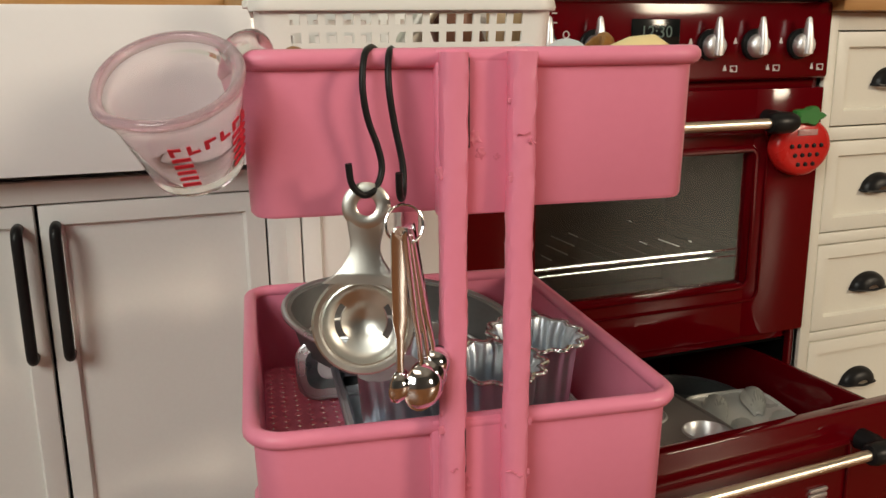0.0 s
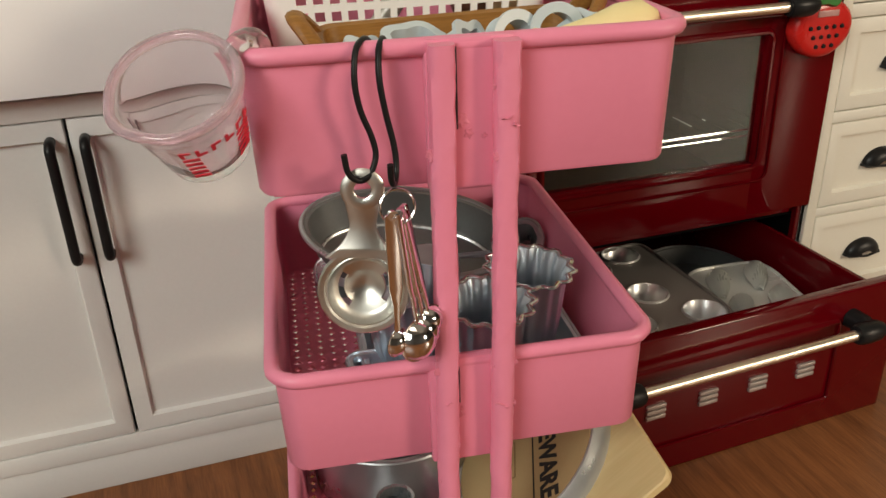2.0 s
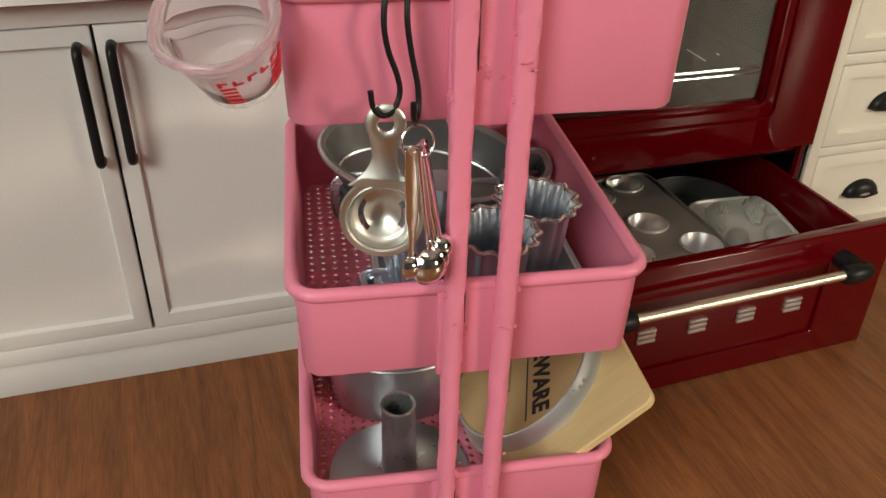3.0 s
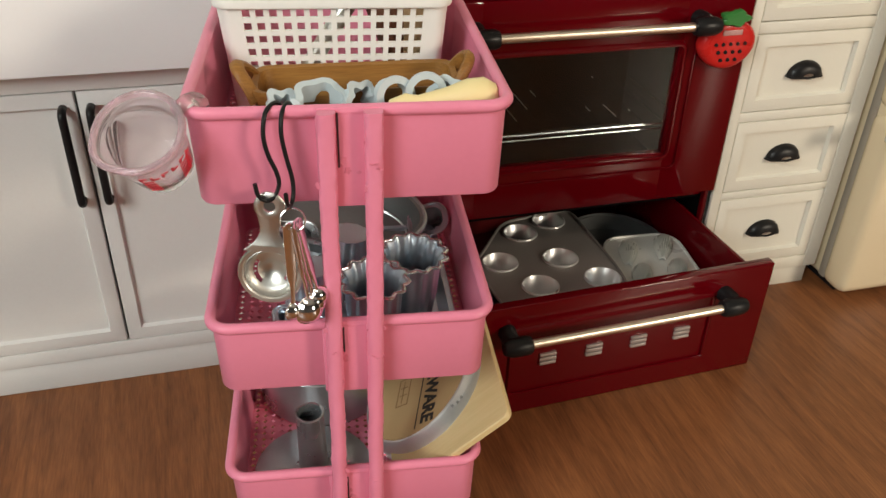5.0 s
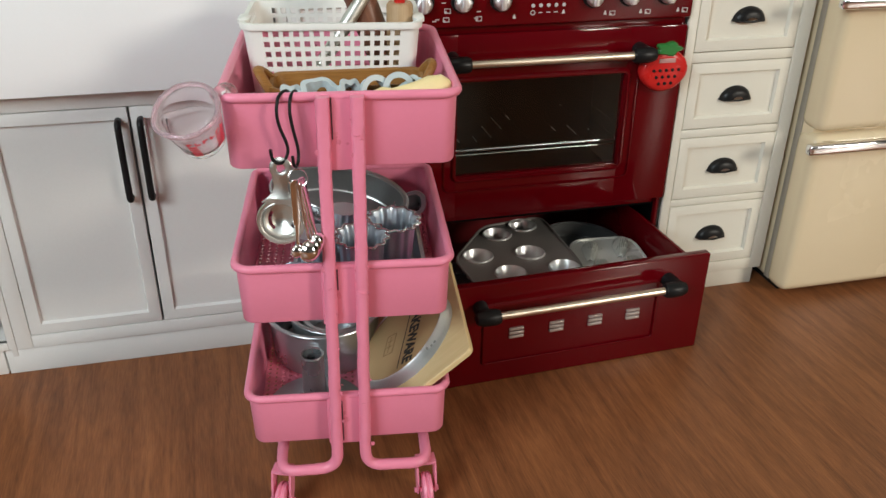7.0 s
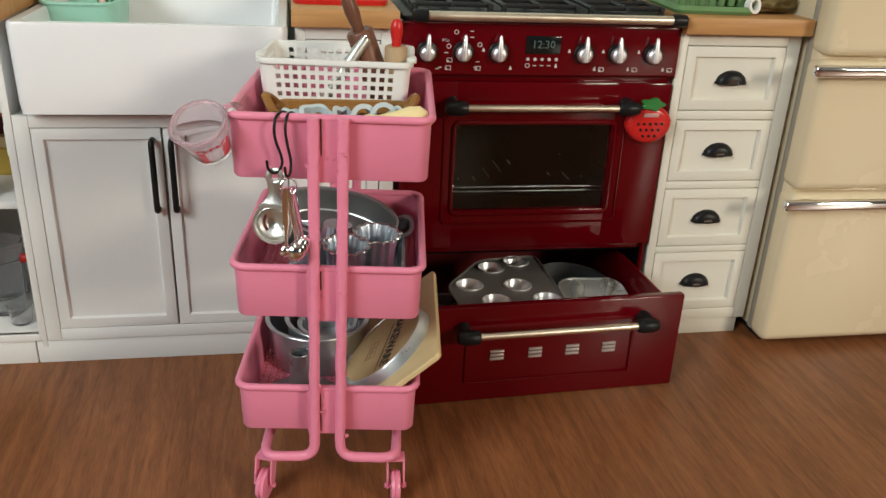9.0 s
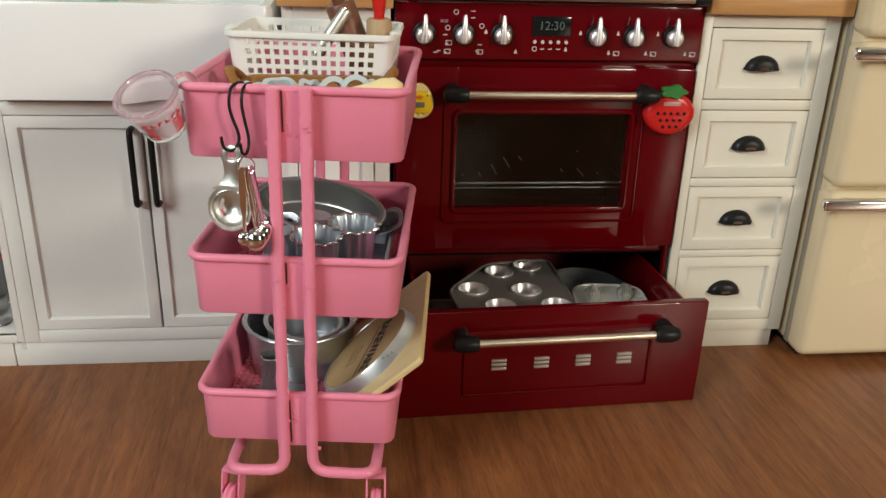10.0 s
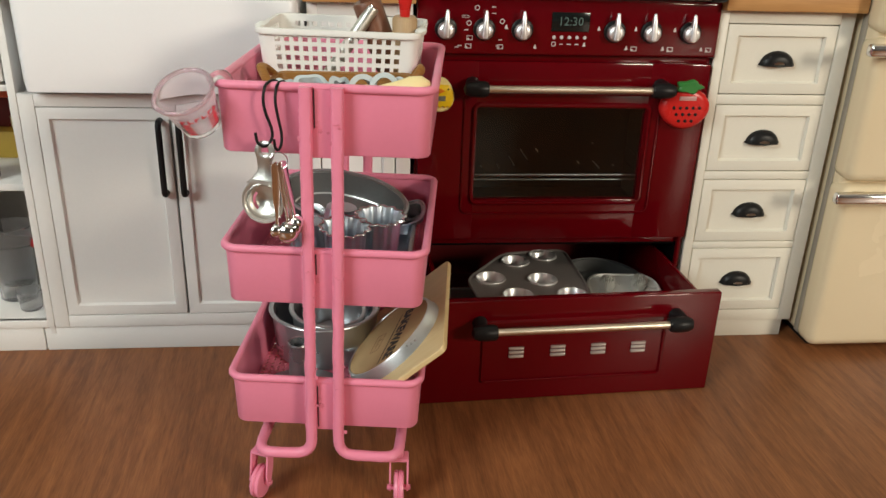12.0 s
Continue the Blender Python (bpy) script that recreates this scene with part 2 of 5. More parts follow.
# ---- the room round the miniature; unseen walls and ceiling added to enclose it ----
tagged(solid("floor", box(-670, 2600, -1340, 360, -12, 0, 0), FLOOR, ID, "brown wood-grain laminate sheet floor", kind="structure"), kind="structure")
solid("wall_north", box(-670, 2600, 320, 360, 0, 1500, 0), WALL_MINT, ID, "pale mint painted back wall", kind="structure")
wall_s = join(box(-670, 1100, -1340, -1300, 0, 1500, 0), box(1460, 2600, -1340, -1300, 0, 1500, 0), box(1100, 1460, -1340, -1300, 0, 520, 0), box(1100, 1460, -1340, -1300, 880, 1500, 0))
solid("wall_south", wall_s, WALL, ID, "unseen added grey wall with a window opening behind the camera, kept dark to cut bounce", kind="structure")
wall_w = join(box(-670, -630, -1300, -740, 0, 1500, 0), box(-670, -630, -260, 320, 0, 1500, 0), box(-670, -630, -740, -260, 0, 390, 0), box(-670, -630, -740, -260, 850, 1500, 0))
solid("wall_west", wall_w, WALL, ID, "unseen added grey side wall with a wide window opening, kept dark to cut bounce", kind="structure")
solid("wall_east", box(2600, 2640, -1300, 320, 0, 1500, 0), WALL_DARK, ID, "unseen added side wall, darkened to keep glossy reflections dark", kind="structure")
solid("ceiling", box(-670, 2600, -1300, 320, 1500, 1540, 0), CEILING, ID, "unseen added plain ceiling, toned down to cut bounce", kind="structure")

# ---- kitchen units ----
FRONT = 200.0  # y of the face frames
BACK = 312.0


def cup_pull(parent, at):
    """A half-moon cup pull."""
    loops = []
    for k in range(7):
        a = radians(90 * k / 6)
        s, d = math.cos(a), math.sin(a)
        loops.append([(7.2 * (0.35 + 0.65 * s) * math.cos(b), -3.4 * d, 5.4 * (0.25 + 0.75 * s) * math.sin(b)) for b in [math.pi * i / 14 for i in range(15)]])
    bm = bmesh.new()
    rows = [[bm.verts.new(p) for p in lp] for lp in loops]
    for a, b in zip(rows, rows[1:]):
        for i in range(14):
            bm.faces.new((a[i], a[i + 1], b[i + 1], b[i]))
    bmesh.ops.recalc_face_normals(bm, faces=bm.faces[:])
    bmesh.ops.solidify(bm, geom=bm.faces[:], thickness=0.5)
    lip = moved(tube([(-7.4, 0, 0), (-6.2, -2.2, -0.2), (0, -3.5, -0.3), (6.2, -2.2, -0.2), (7.4, 0, 0)], 0.45, 8), ID)
    return part("cup_pull", join(bm, lip), BLACK, parent, "matt black cup pull", at)


def drawer_unit(name, x0, x1, paint, rows, label):
    w = x1 - x0
    u = thing(name, mpose((x0 + x1) / 2, FRONT, 1.4), label, "cabinet")
    body = join(box(-w / 2, -w / 2 + 1.6, 1.2, 100, 8, 148, 0.2), box(w / 2 - 1.6, w / 2, 1.2, 100, 8, 148, 0.2), box(-w / 2 + 1.6, w / 2 - 1.6, 98, 100, 8, 148, 0.2))
    part("body", body, paint, u)
    frame_bm = join(box(-w / 2, -w / 2 + 4, 0, 3, 7.5, 148.2, 0.35), box(w / 2 - 6, w / 2, 0, 3, 7.5, 148.2, 0.35))
    edges = [7.5] + [z for r in rows for z in r] + [148.2]
    for a, b in zip(edges[::2], edges[1::2]):
        frame_bm = join(frame_bm, box(-w / 2 + 4, w / 2 - 6, 0.15, 3, a, b, 0.25))
    part("face_frame", frame_bm, paint, u)
    part("plinth", box(-w / 2 + 1, w / 2 - 3, 1.5, 6, -1.4, 7.6, 0.2), paint, u)
    for a, b in rows:
        dw = w - 10.9
        d = part("drawer" if b - a < 50 else "door", shaker(dw, b - a - 0.9, 14, 6.2, 1.6), paint, u, at=mpose(-1, 0.1, a + 0.45))
        if b - a < 50:
            cup_pull(d, mpose(0, 1.6, (b - a) / 2 - 2.3))
    return u


ROWS4 = [(13, 44.5), (47.5, 77), (80.5, 110), (114, 143)]
drawer_unit("drawer_cabinet", 199.6, 257, CREAM, ROWS4, "ivory painted cabinet with four cup-pull drawers")
drawer_unit("narrow_cabinet", 35.8, 76.4, WHITE, [(13, 110), (114, 143)], "narrow white painted cabinet with one drawer over a door")

# sink base with two doors
sb = thing("sink_cabinet", mpose(-18, FRONT, 0), "white painted sink base cabinet with two doors", "cabinet")
part("body", join(box(-57, -55.4, 1.2, 100, 8, 112, 0.2), box(52.9, 54.4, 1.2, 100, 8, 112, 0.2), box(-55.4, 52.9, 98, 100, 8, 112, 0.2), box(-55.4, 52.9, 2, 98, 8, 10, 0.2)), WHITE, sb)
part("face_frame", join(box(-57, -51, 0, 3, 11.5, 113, 0.35), box(49.8, 54.4, 0, 3, 11.5, 113, 0.35), box(-51, 49.8, 0.1, 3, 11.5, 17, 0.3), box(-51, 49.8, 0.1, 3, 108, 113, 0.3)), WHITE, sb)
part("plinth", box(-62, 54.4, 1.0, 5, 0, 11.4, 0.4), WHITE, sb)


def bar_handle(parent, x, z0, z1):
    p = rounded([(x, 1.0, z0), (x, -4.2, z0), (x, -4.2, z1), (x, 1.0, z1)], 2.2)
    part("bar_handle", tube(p, 1.25, 10), BLACK, parent, "matt black bar handle")


for side, cx in ((1, -26.0), (-1, 24.5)):
    d = part("door", shaker(49.6, 90.2, 3, 6.3, 1.4), WHITE, sb, at=mpose(cx, 0.1, 17.4))
    bar_handle(d, side * 21.4, 55.5, 85.5)

# apron sink
sk = thing("apron_sink", mpose(-18.5, 0, 1.2), "white glazed farmhouse apron sink", "sink")
o = 101
tub_loops = [rrect(o, 92, 3, 114, cy=239), rrect(o + 1, 93, 3.5, 118, cy=239), rrect(o + 2, 94, 4, 147.6, cy=239), rrect(o + 1, 93, 3.6, 149, cy=239),
             rrect(o - 6, 86, 3, 149, cy=239), rrect(o - 7.5, 84.5, 3, 147.6, cy=239), rrect(o - 9, 82, 6, 122, cy=239), rrect(o - 20, 70, 6, 119, cy=239)]
part("basin", loft(tub_loops), CERAMIC, sk)
part("drain", moved(lathe([(0.4, 0), (5.5, 0), (5.8, 0.4), (4.5, 0.6), (0.4, 0.3)], 28), pose(0, 239, 119.1)), CHROME, sk)

# open shelf bay
bay = thing("open_shelf_unit", mpose(-105, FRONT, 0), "white open shelf unit with a drawer", "shelf")
part("body", join(box(-29, -27, 0, 100, 8, 148, 0.2), box(27.5, 29.8, 0.8, 100, 8, 148, 0.2), box(-27, 27.5, 98, 100, 8, 148, 0.2), box(-27, 27.5, 0.5, 98, 13, 15, 0.3), box(-27, 27.5, 1.5, 98, 113.5, 116, 0.3)), WHITE, bay)
part("shelf", box(-27, 27.5, 6, 98, 71.5, 74.5, 0.3), WHITE, bay)
part("face_frame", join(box(27, 29.9, -0.2, 1, 12, 148, 0.2), box(-29, 27, -0.2, 2.5, 11.6, 15, 0.3)), WHITE, bay)
part("plinth", box(-29, 24.4, 1.0, 5, 0, 11.4, 0.4), WHITE, bay)
dr = part("drawer", shaker(52, 28, 14, 5, 1.4), WHITE, bay, at=mpose(0, 0, 117.5))
cup_pull(dr, mpose(0, 1.4, 13))

# worktops
solid("worktop", join(box(199.4, 258.4, 194.5, BACK, 149.8, 156.9, 0.5)), COUNTER, ID, "oak worktop on the drawer cabinet", "worktop")
solid("worktop", join(box(34.5, 77.2, 194.5, BACK, 149.8, 156.9, 0.5)), COUNTER, ID, "oak worktop between sink and cooker", "worktop")
solid("worktop", join(box(-134, -71.5, 194.5, BACK, 149.8, 156.9, 0.5), box(-71.5, 34.5, 287, BACK, 149.8, 156.9, 0.5)), COUNTER, ID, "oak worktop beside and behind the sink", "worktop")

# ---- range cooker ----
OX0, OX1 = 78.0, 199.0
OC = (OX0 + OX1) / 2
rc = thing("range_cooker", mpose(OC, FRONT, 1.6), "burgundy red range cooker with an open bottom drawer", "cooker")
hw = (OX1 - OX0) / 2
part("body", join(box(-hw, -hw + 2, 2, 108, -1.5, 150, 0.4), box(hw - 2, hw, 2, 108, -1.5, 150, 0.4), box(-hw + 2, hw - 2, 106, 108, 2, 150, 0.4),
                  box(-hw + 2, hw - 2, 4, 106, 46, 50, 0.3), box(-hw + 2, hw - 2, 1.2, 4, 126, 130, 0.3)), RED, rc)
# near-black sheets line the opening and paint in its shade
part("drawer_well", join(box(-hw + 2, hw - 2, 100, 106, 2, 46, 0.1), box(-hw + 2, -hw + 2.5, 4, 100, 2, 46, 0), box(hw - 2.5, hw - 2, 4, 100, 2, 46, 0), box(-hw + 2.5, hw - 2.5, 4, 100, 45.2, 46, 0)), SHADE_BLACK, rc, "near-black drawer opening with its shade put into the colour")
cp = part("control_panel", box(-hw - 0.2, hw + 0.2, -2.0, 6, 129, 151, 1.2, 3), RED, rc)
CAVITY = mat("grey_green_oven_lining", (0.014, 0.016, 0.015), 0.6, second=(0.010, 0.011, 0.0105), large=30)
GLASS = mat("smoked_oven_pane", (0.60, 0.66, 0.63), 0.0, alpha_glass=1.0, bump=0.0, rough_var=0.0, ior=1.4)


def ring_frame(w, h, r, t, cx=0.0, cz=0.0, y=0.0, flat=0.6):
    """A raised rounded moulding round a rectangle that stands in the x-z plane."""
    lp = [(cx + p[0], y, cz + p[1]) for p in rrect(w, h, r, n=5)]
    return tube(lp, t, 8, closed=True, flat=flat)


# the door's slab round the window
DW, DZ0, DZ1, WX0, WX1, WZ0, WZ1 = hw - 1.0, 50.6, 126.5, -35.5, 34.8, 68.5, 108.0
door = part("oven_door", box(-DW, WX0, -2.2, 2.6, DZ0, DZ1, 0.5), RED, rc)
part("door_stile", box(WX1, DW, -2.2, 2.6, DZ0, DZ1, 0.5), RED, door)
part("door_rail", box(WX0 - 0.6, WX1 + 0.6, -2.2, 2.6, DZ0, WZ0, 0.5), RED, door)
part("door_rail", box(WX0 - 0.6, WX1 + 0.6, -2.2, 2.6, WZ1, DZ1, 0.5), RED, door)
part("window_moulding", ring_frame(WX1 - WX0 + 3, WZ1 - WZ0 + 3, 3, 1.3, (WX0 + WX1) / 2, (WZ0 + WZ1) / 2, -2.4), RED, door)
part("panel_moulding", ring_frame(WX1 - WX0 + 11, WZ1 - WZ0 + 12, 3, 1.0, (WX0 + WX1) / 2, (WZ0 + WZ1) / 2, -2.2, 0.5), RED, door)
pane = part("window_pane", box(WX0 - 0.3, WX1 + 0.3, -0.6, 0.4, WZ0 - 0.3, WZ1 + 0.3, 0), GLASS, door, "dark oven window pane")
pane.visible_shadow = False
part("oven_cavity", join(box(-50, 50, 60, 61, 52, 122, 0), box(-50, -49, 3, 60, 52, 122, 0), box(49, 50, 3, 60, 52, 122, 0), box(-49, 49, 3, 60, 51.6, 52.6, 0), box(-49, 49, 3, 60, 121, 122, 0)), CAVITY, rc)
rack = [tube([(-48, 6, 77), (48, 6, 77)], 0.65, 8), tube([(-48, 7, 74.6), (48, 7, 74.6)], 0.45, 8)]
for k in range(13):
    rack.append(tube([(-45 + 7.5 * k, 6, 77.4), (-45 + 7.5 * k, 55, 77.4)], 0.18, 6))
part("oven_rack", join(*rack), ALU_BRIGHT, rc, "chrome wire oven rack")


def oven_handle(parent, y, z, x0, x1, bar):
    """A bar between two black brackets."""
    h = part("handle", tube([(x0, y - 7.5, z), (x1, y - 7.5, z)], 1.5, 14), bar, parent, "pale metal handle bar")
    for x, s in ((x0, -1), (x1, 1)):
        b = lathe([(1.4, 0), (2.6, 0.3), (3.1, 1.5), (3.2, 4.5), (3.0, 7.5), (2.2, 9.4), (0.8, 10.0)], 20)
        moved(b, pose(x - s * 0.6, y - 7.5, z, 0, s * 90, 0))
        foot = tube([(x + s * 5, y + 0.2, z + 0.4), (x + s * 5.5, y - 4, z + 0.3), (x + s * 4, y - 7.5, z)], [3.0, 2.9, 2.7], 14)
        part("bracket", join(b, foot), BLACK, h, "black bracket")


oven_handle(door, -2.2, 117.2, -33, 34, BRASS)

# control knobs
for k, x in enumerate((89, 104, 119, 156, 171, 187)):
    kx = x - OC
    base = part("knob", moved(lathe([(0.5, 0), (4.3, 0.0), (4.3, 1.0), (3.9, 1.3), (0.5, 1.3)], 28), pose(kx, -2.0, 139, 90, 0, 0)), BLACK, cp, "chrome pointer knob on a black disc")
    dome = moved(lathe([(0.4, 0.0), (3.3, 0.0), (3.3, 1.6), (2.9, 2.5), (2.0, 3.0), (0.4, 3.1)], 28), pose(kx, -3.2, 138.6, 90, 0, 0))
    grip = loft([rrect(2.5, 3.0, 0.7, -2.6, 3), rrect(2.6, 3.4, 0.9, 0, 3), rrect(2.0, 2.6, 0.8, 4, 3), rrect(1.3, 1.6, 0.6, 7.2, 3), rrect(0.6, 0.8, 0.3, 7.7, 3)])
    part("pointer", join(dome, moved(grip, pose(kx, -5.6, 138.8, 0, 0, 0) @ pose(0, 0, 0, 0, (2, 2, 0, 1, -2, 0)[k], 0))), SATIN_CHROME, base)

# display, symbols
PRINT = mat("pale_grey_print", (0.62, 0.56, 0.55), 0.6, bump=0)
DIGIT = mat("display_digits", (0.07, 0.11, 0.10), 0.5, emit=(0.006, 0.015, 0.013), bump=0)
SCREEN = mat("black_display_glass", (0.008, 0.010, 0.010), 0.12, bump=0)
disp = part("display", box(-8, 7.2, -2.6, -1.8, 138.6, 146, 0.3), SCREEN, cp, "black clock display")


def text_mesh(words, size, depth=0.05, bold=0.0):
    c = bpy.data.curves.new("writing", "FONT")
    c.body, c.size, c.extrude, c.align_x, c.align_y, c.resolution_u = words, size, depth, "CENTER", "CENTER", 2
    c.offset = bold
    ob = bpy.data.objects.new("writing", c)
    scene.collection.objects.link(ob)
    dg = bpy.context.evaluated_depsgraph_get()
    me = bpy.data.meshes.new_from_object(ob.evaluated_get(dg))
    bm = bmesh.new()
    bm.from_mesh(me)
    bpy.data.objects.remove(ob)
    bpy.data.curves.remove(c)
    return bm


part("clock_digits", moved(text_mesh("12:30", 4.6), pose(-0.4, -2.66, 142.4, 90, 0, 0)), DIGIT, disp, "pale clock digits")
for k in range(5):
    part("button", moved(lathe([(0.2, 0), (0.75, 0), (0.6, 0.5), (0.2, 0.55)], 12), pose(-6.6 + 3.1 * k, -2.0, 136.3, 90, 0, 0)), PRINT, cp)


def glyph(kind, x, z):
    y = -2.1
    if kind == "square":
        b = join(box(x - 1.2, x + 1.2, y, y + 0.2, z - 0.9, z - 0.65, 0), box(x - 1.2, x + 1.2, y, y + 0.2, z + 0.65, z + 0.9, 0), box(x - 1.2, x - 0.95, y, y + 0.2, z - 0.65, z + 0.65, 0), box(x + 0.95, x + 1.2, y, y + 0.2, z - 0.65, z + 0.65, 0), box(x - 0.9, x - 0.3, y, y + 0.2, z - 0.6, z - 0.1, 0))
    elif kind == "flame":
        b = moved(loft([oval(0.7, 0.1, 0, 8), oval(0.15, 0.1, 1.6, 8)]), pose(x, y + 0.1, z - 0.8))
    elif kind == "fan":
        b = moved(lathe([(0.7, 0), (1.0, 0), (1.0, 0.2), (0.7, 0.2)], 14, closed=True), pose(x, y + 0.2, z, 90, 0, 0))
    else:
        b = box(x - 0.8, x + 0.8, y, y + 0.2, z - 0.2, z + 0.15, 0)
    part("symbol", b, PRINT, cp)


for x in (89, 104, 119, 156, 171, 187):
    glyph("flame" if x > 110 else "bar", x - OC + 5.6, 132.6)
    if x > 110:
        glyph("square", x - OC + 8.6 - (17 if x == 119 else 0), 132.3)
        glyph("flame", x - OC - 6.3, 140)
part("eco_mark", moved(text_mesh("ECO", 1.5), pose(96.6 - OC, -2.15, 143.6, 90, 0, 0)), PRINT, cp)
for x, z, kind in ((98, 141.2, "fan"), (97, 138.6, "bar"), (98.5, 135.6, "square"), (98, 132.4, "square"), (101, 147, "fan"), (107.5, 147.4, "bar"), (107.5, 145, "bar"), (111, 142, "fan"), (110.5, 135, "bar"), (93.5, 132, "bar"), (85, 132, "bar")):
    glyph(kind, x - OC, z)
for k in range(5):
    glyph(("fan", "bar", "bar", "bar", "flame")[k], -6.6 + 3.1 * k, 133.7)

# hob rail and hob
part("hob", box(-hw + 1, hw - 1, -1, 104, 150.6, 153, 0.5), BLACK, rc, "black cooker hob")
rail = part("towel_rail", tube([(-50, -7, 154), (53, -7, 154)], 1.9, 14), BRASS, rc, "pale metal front rail")
for s, x in ((-1, -50), (1, 53)):
    part("rail_end", join(moved(lathe([(1, 0), (2.7, 0.5), (2.8, 3), (2.4, 6), (1, 6.6)], 16), pose(x, -7, 154, 0, s * 90, 0)), tube([(x + s * 4, -7, 154), (x + s * 4.2, -1.0, 152.5)], 2.0, 10)), BLACK, rail, "black rail end")
for gx in (-38, 0, 38):
    bars = [tube([(gx - 16, 8 + 18 * j, 156.5), (gx + 16, 8 + 18 * j, 156.5)], 1.1, 6) for j in range(6)]
    bars += [tube([(gx + sx, 6, 156.5), (gx + sx, 100, 156.5)], 1.1, 6) for sx in (-16, 0, 16)]
    bars += [tube([(gx + sx, sy, 152.8), (gx + sx, sy, 156.5)], 1.2, 6) for sx in (-16, 16) for sy in (8, 98)]
    part("pan_support", join(*bars), IRON, rc, "cast iron pan support")

# the pulled-out drawer
dw = part("pulled_out_drawer", box(-hw - 0.8, hw + 0.7, -43, -39, -1.0, 44.2, 0.6, 3), RED, rc, "open red bottom drawer", mpose(60.5, -41, -0.5, 0, 0, 2.8) @ mpose(-60.5, 41, 0))
part("drawer_side", box(-hw + 9.2, -hw + 10.8, -39.2, 55, 9, 40, 0.3), RED, dw)
part("drawer_side", box(hw - 5.6, hw - 4.0, -39.2, 55, 9, 40, 0.3), RED, dw)
part("drawer_bottom", box(-hw + 10.6, hw - 5.4, -39.2, 55, 9, 11, 0.2), RED_DULL, dw)
part("drawer_back", box(-hw + 10.8, hw - 5.6, 53.5, 55, 11, 38, 0.2), RED_DULL, dw)
part("panel_moulding", ring_frame(75, 27, 1.5, 1.0, 1.5, 21.5, -43, 0.6), RED, dw)
oven_handle(dw, -43, 34.6, -32.5, 37.5, BRASS)
BADGE = mat("silver_badge", (0.60, 0.55, 0.52), 0.4, 0.6)
for x in (116.3, 133.3, 150.1, 166.9):
    part("badge", join(box(x - OC - 3, x - OC + 3, -43.9, -42.9, 18.9, 20.1, 0.2), box(x - OC - 3, x - OC + 3, -43.9, -42.9, 20.7, 21.9, 0.2), box(x - OC - 3, x - OC + 3, -43.9, -42.9, 22.5, 23.5, 0.2)), BADGE, dw, "silver badge shape")

# ---- fridge ----
fr = thing("fridge", mpose(258.8, 184, 0), "cream retro fridge with chrome handles", "fridge")
part("body", box(1.5, 100, 6, 110, 3, 300, 3, 3), FRIDGE, fr)
for z0, z1 in ((2.5, 80.4), (81.9, 141.5), (143, 300)):
    d = part("door", box(0, 101, 0, 14, z0, z1, 4.5, 5), FRIDGE, fr)
    if z1 < 200:
        hl = part("handle", box(-6.2, 70, -6.2, -1.8, z1 - 6.2, z1 - 1.2, 1.6, 4), CHROME, d, "chrome bar handle")
        part("handle_mount", box(4, 10, -2.5, 2.5, z1 - 5.4, z1 - 2, 0.6), CHROME, hl)
part("seal", box(0.8, 100.2, 12, 16, 4, 299, 0.6), mat("grey_door_seal", (0.35, 0.31, 0.25), 0.7), fr)
part("foot", box(4, 96, 8, 100, 0, 3.4, 0.4), BLACK, fr)

# ---- trolley ----
TR = mpose(48.9, 132.5, 0, 0, 0, -7.4)
tr = thing("kitchen_trolley", TR, "pink painted metal three-tier trolley with chipped paint", "trolley")
TW, TD = 62.0, 73.8


def perforated(w, d, pitch, hole):
    """A thin sheet with rows of diamond holes."""
    bm = bmesh.new()
    nx, ny = int(w / pitch), int(d / pitch)
    px, py = w / nx, d / ny
    top = {}

    def vert(x, y, z):
        key = (round(x, 3), round(y, 3), z)
        if key not in top:
            top[key] = bm.verts.new((x, y, z))
        return top[key]
    for i in range(nx):
        for j in range(ny):
            cx, cy = -w / 2 + px * (i + 0.5), -d / 2 + py * (j + 0.5)
            sq = [(cx - px / 2, cy - py / 2), (cx + px / 2, cy - py / 2), (cx + px / 2, cy + py / 2), (cx - px / 2, cy + py / 2)]
            di = [(cx, cy - hole), (cx + hole, cy), (cx, cy + hole), (cx - hole, cy)]
            s, q = [vert(*p, 0.0) for p in sq], [vert(*p, 0.0) for p in di]
            low = [vert(*p, -0.5) for p in di]
            for k in range(4):
                bm.faces.new((s[k], s[(k + 1) % 4], q[k]))
                bm.faces.new((s[(k + 1) % 4], q[(k + 1) % 4], q[k]))
                bm.faces.new((q[k], q[(k + 1) % 4], low[(k + 1) % 4], low[k]))
    return bm


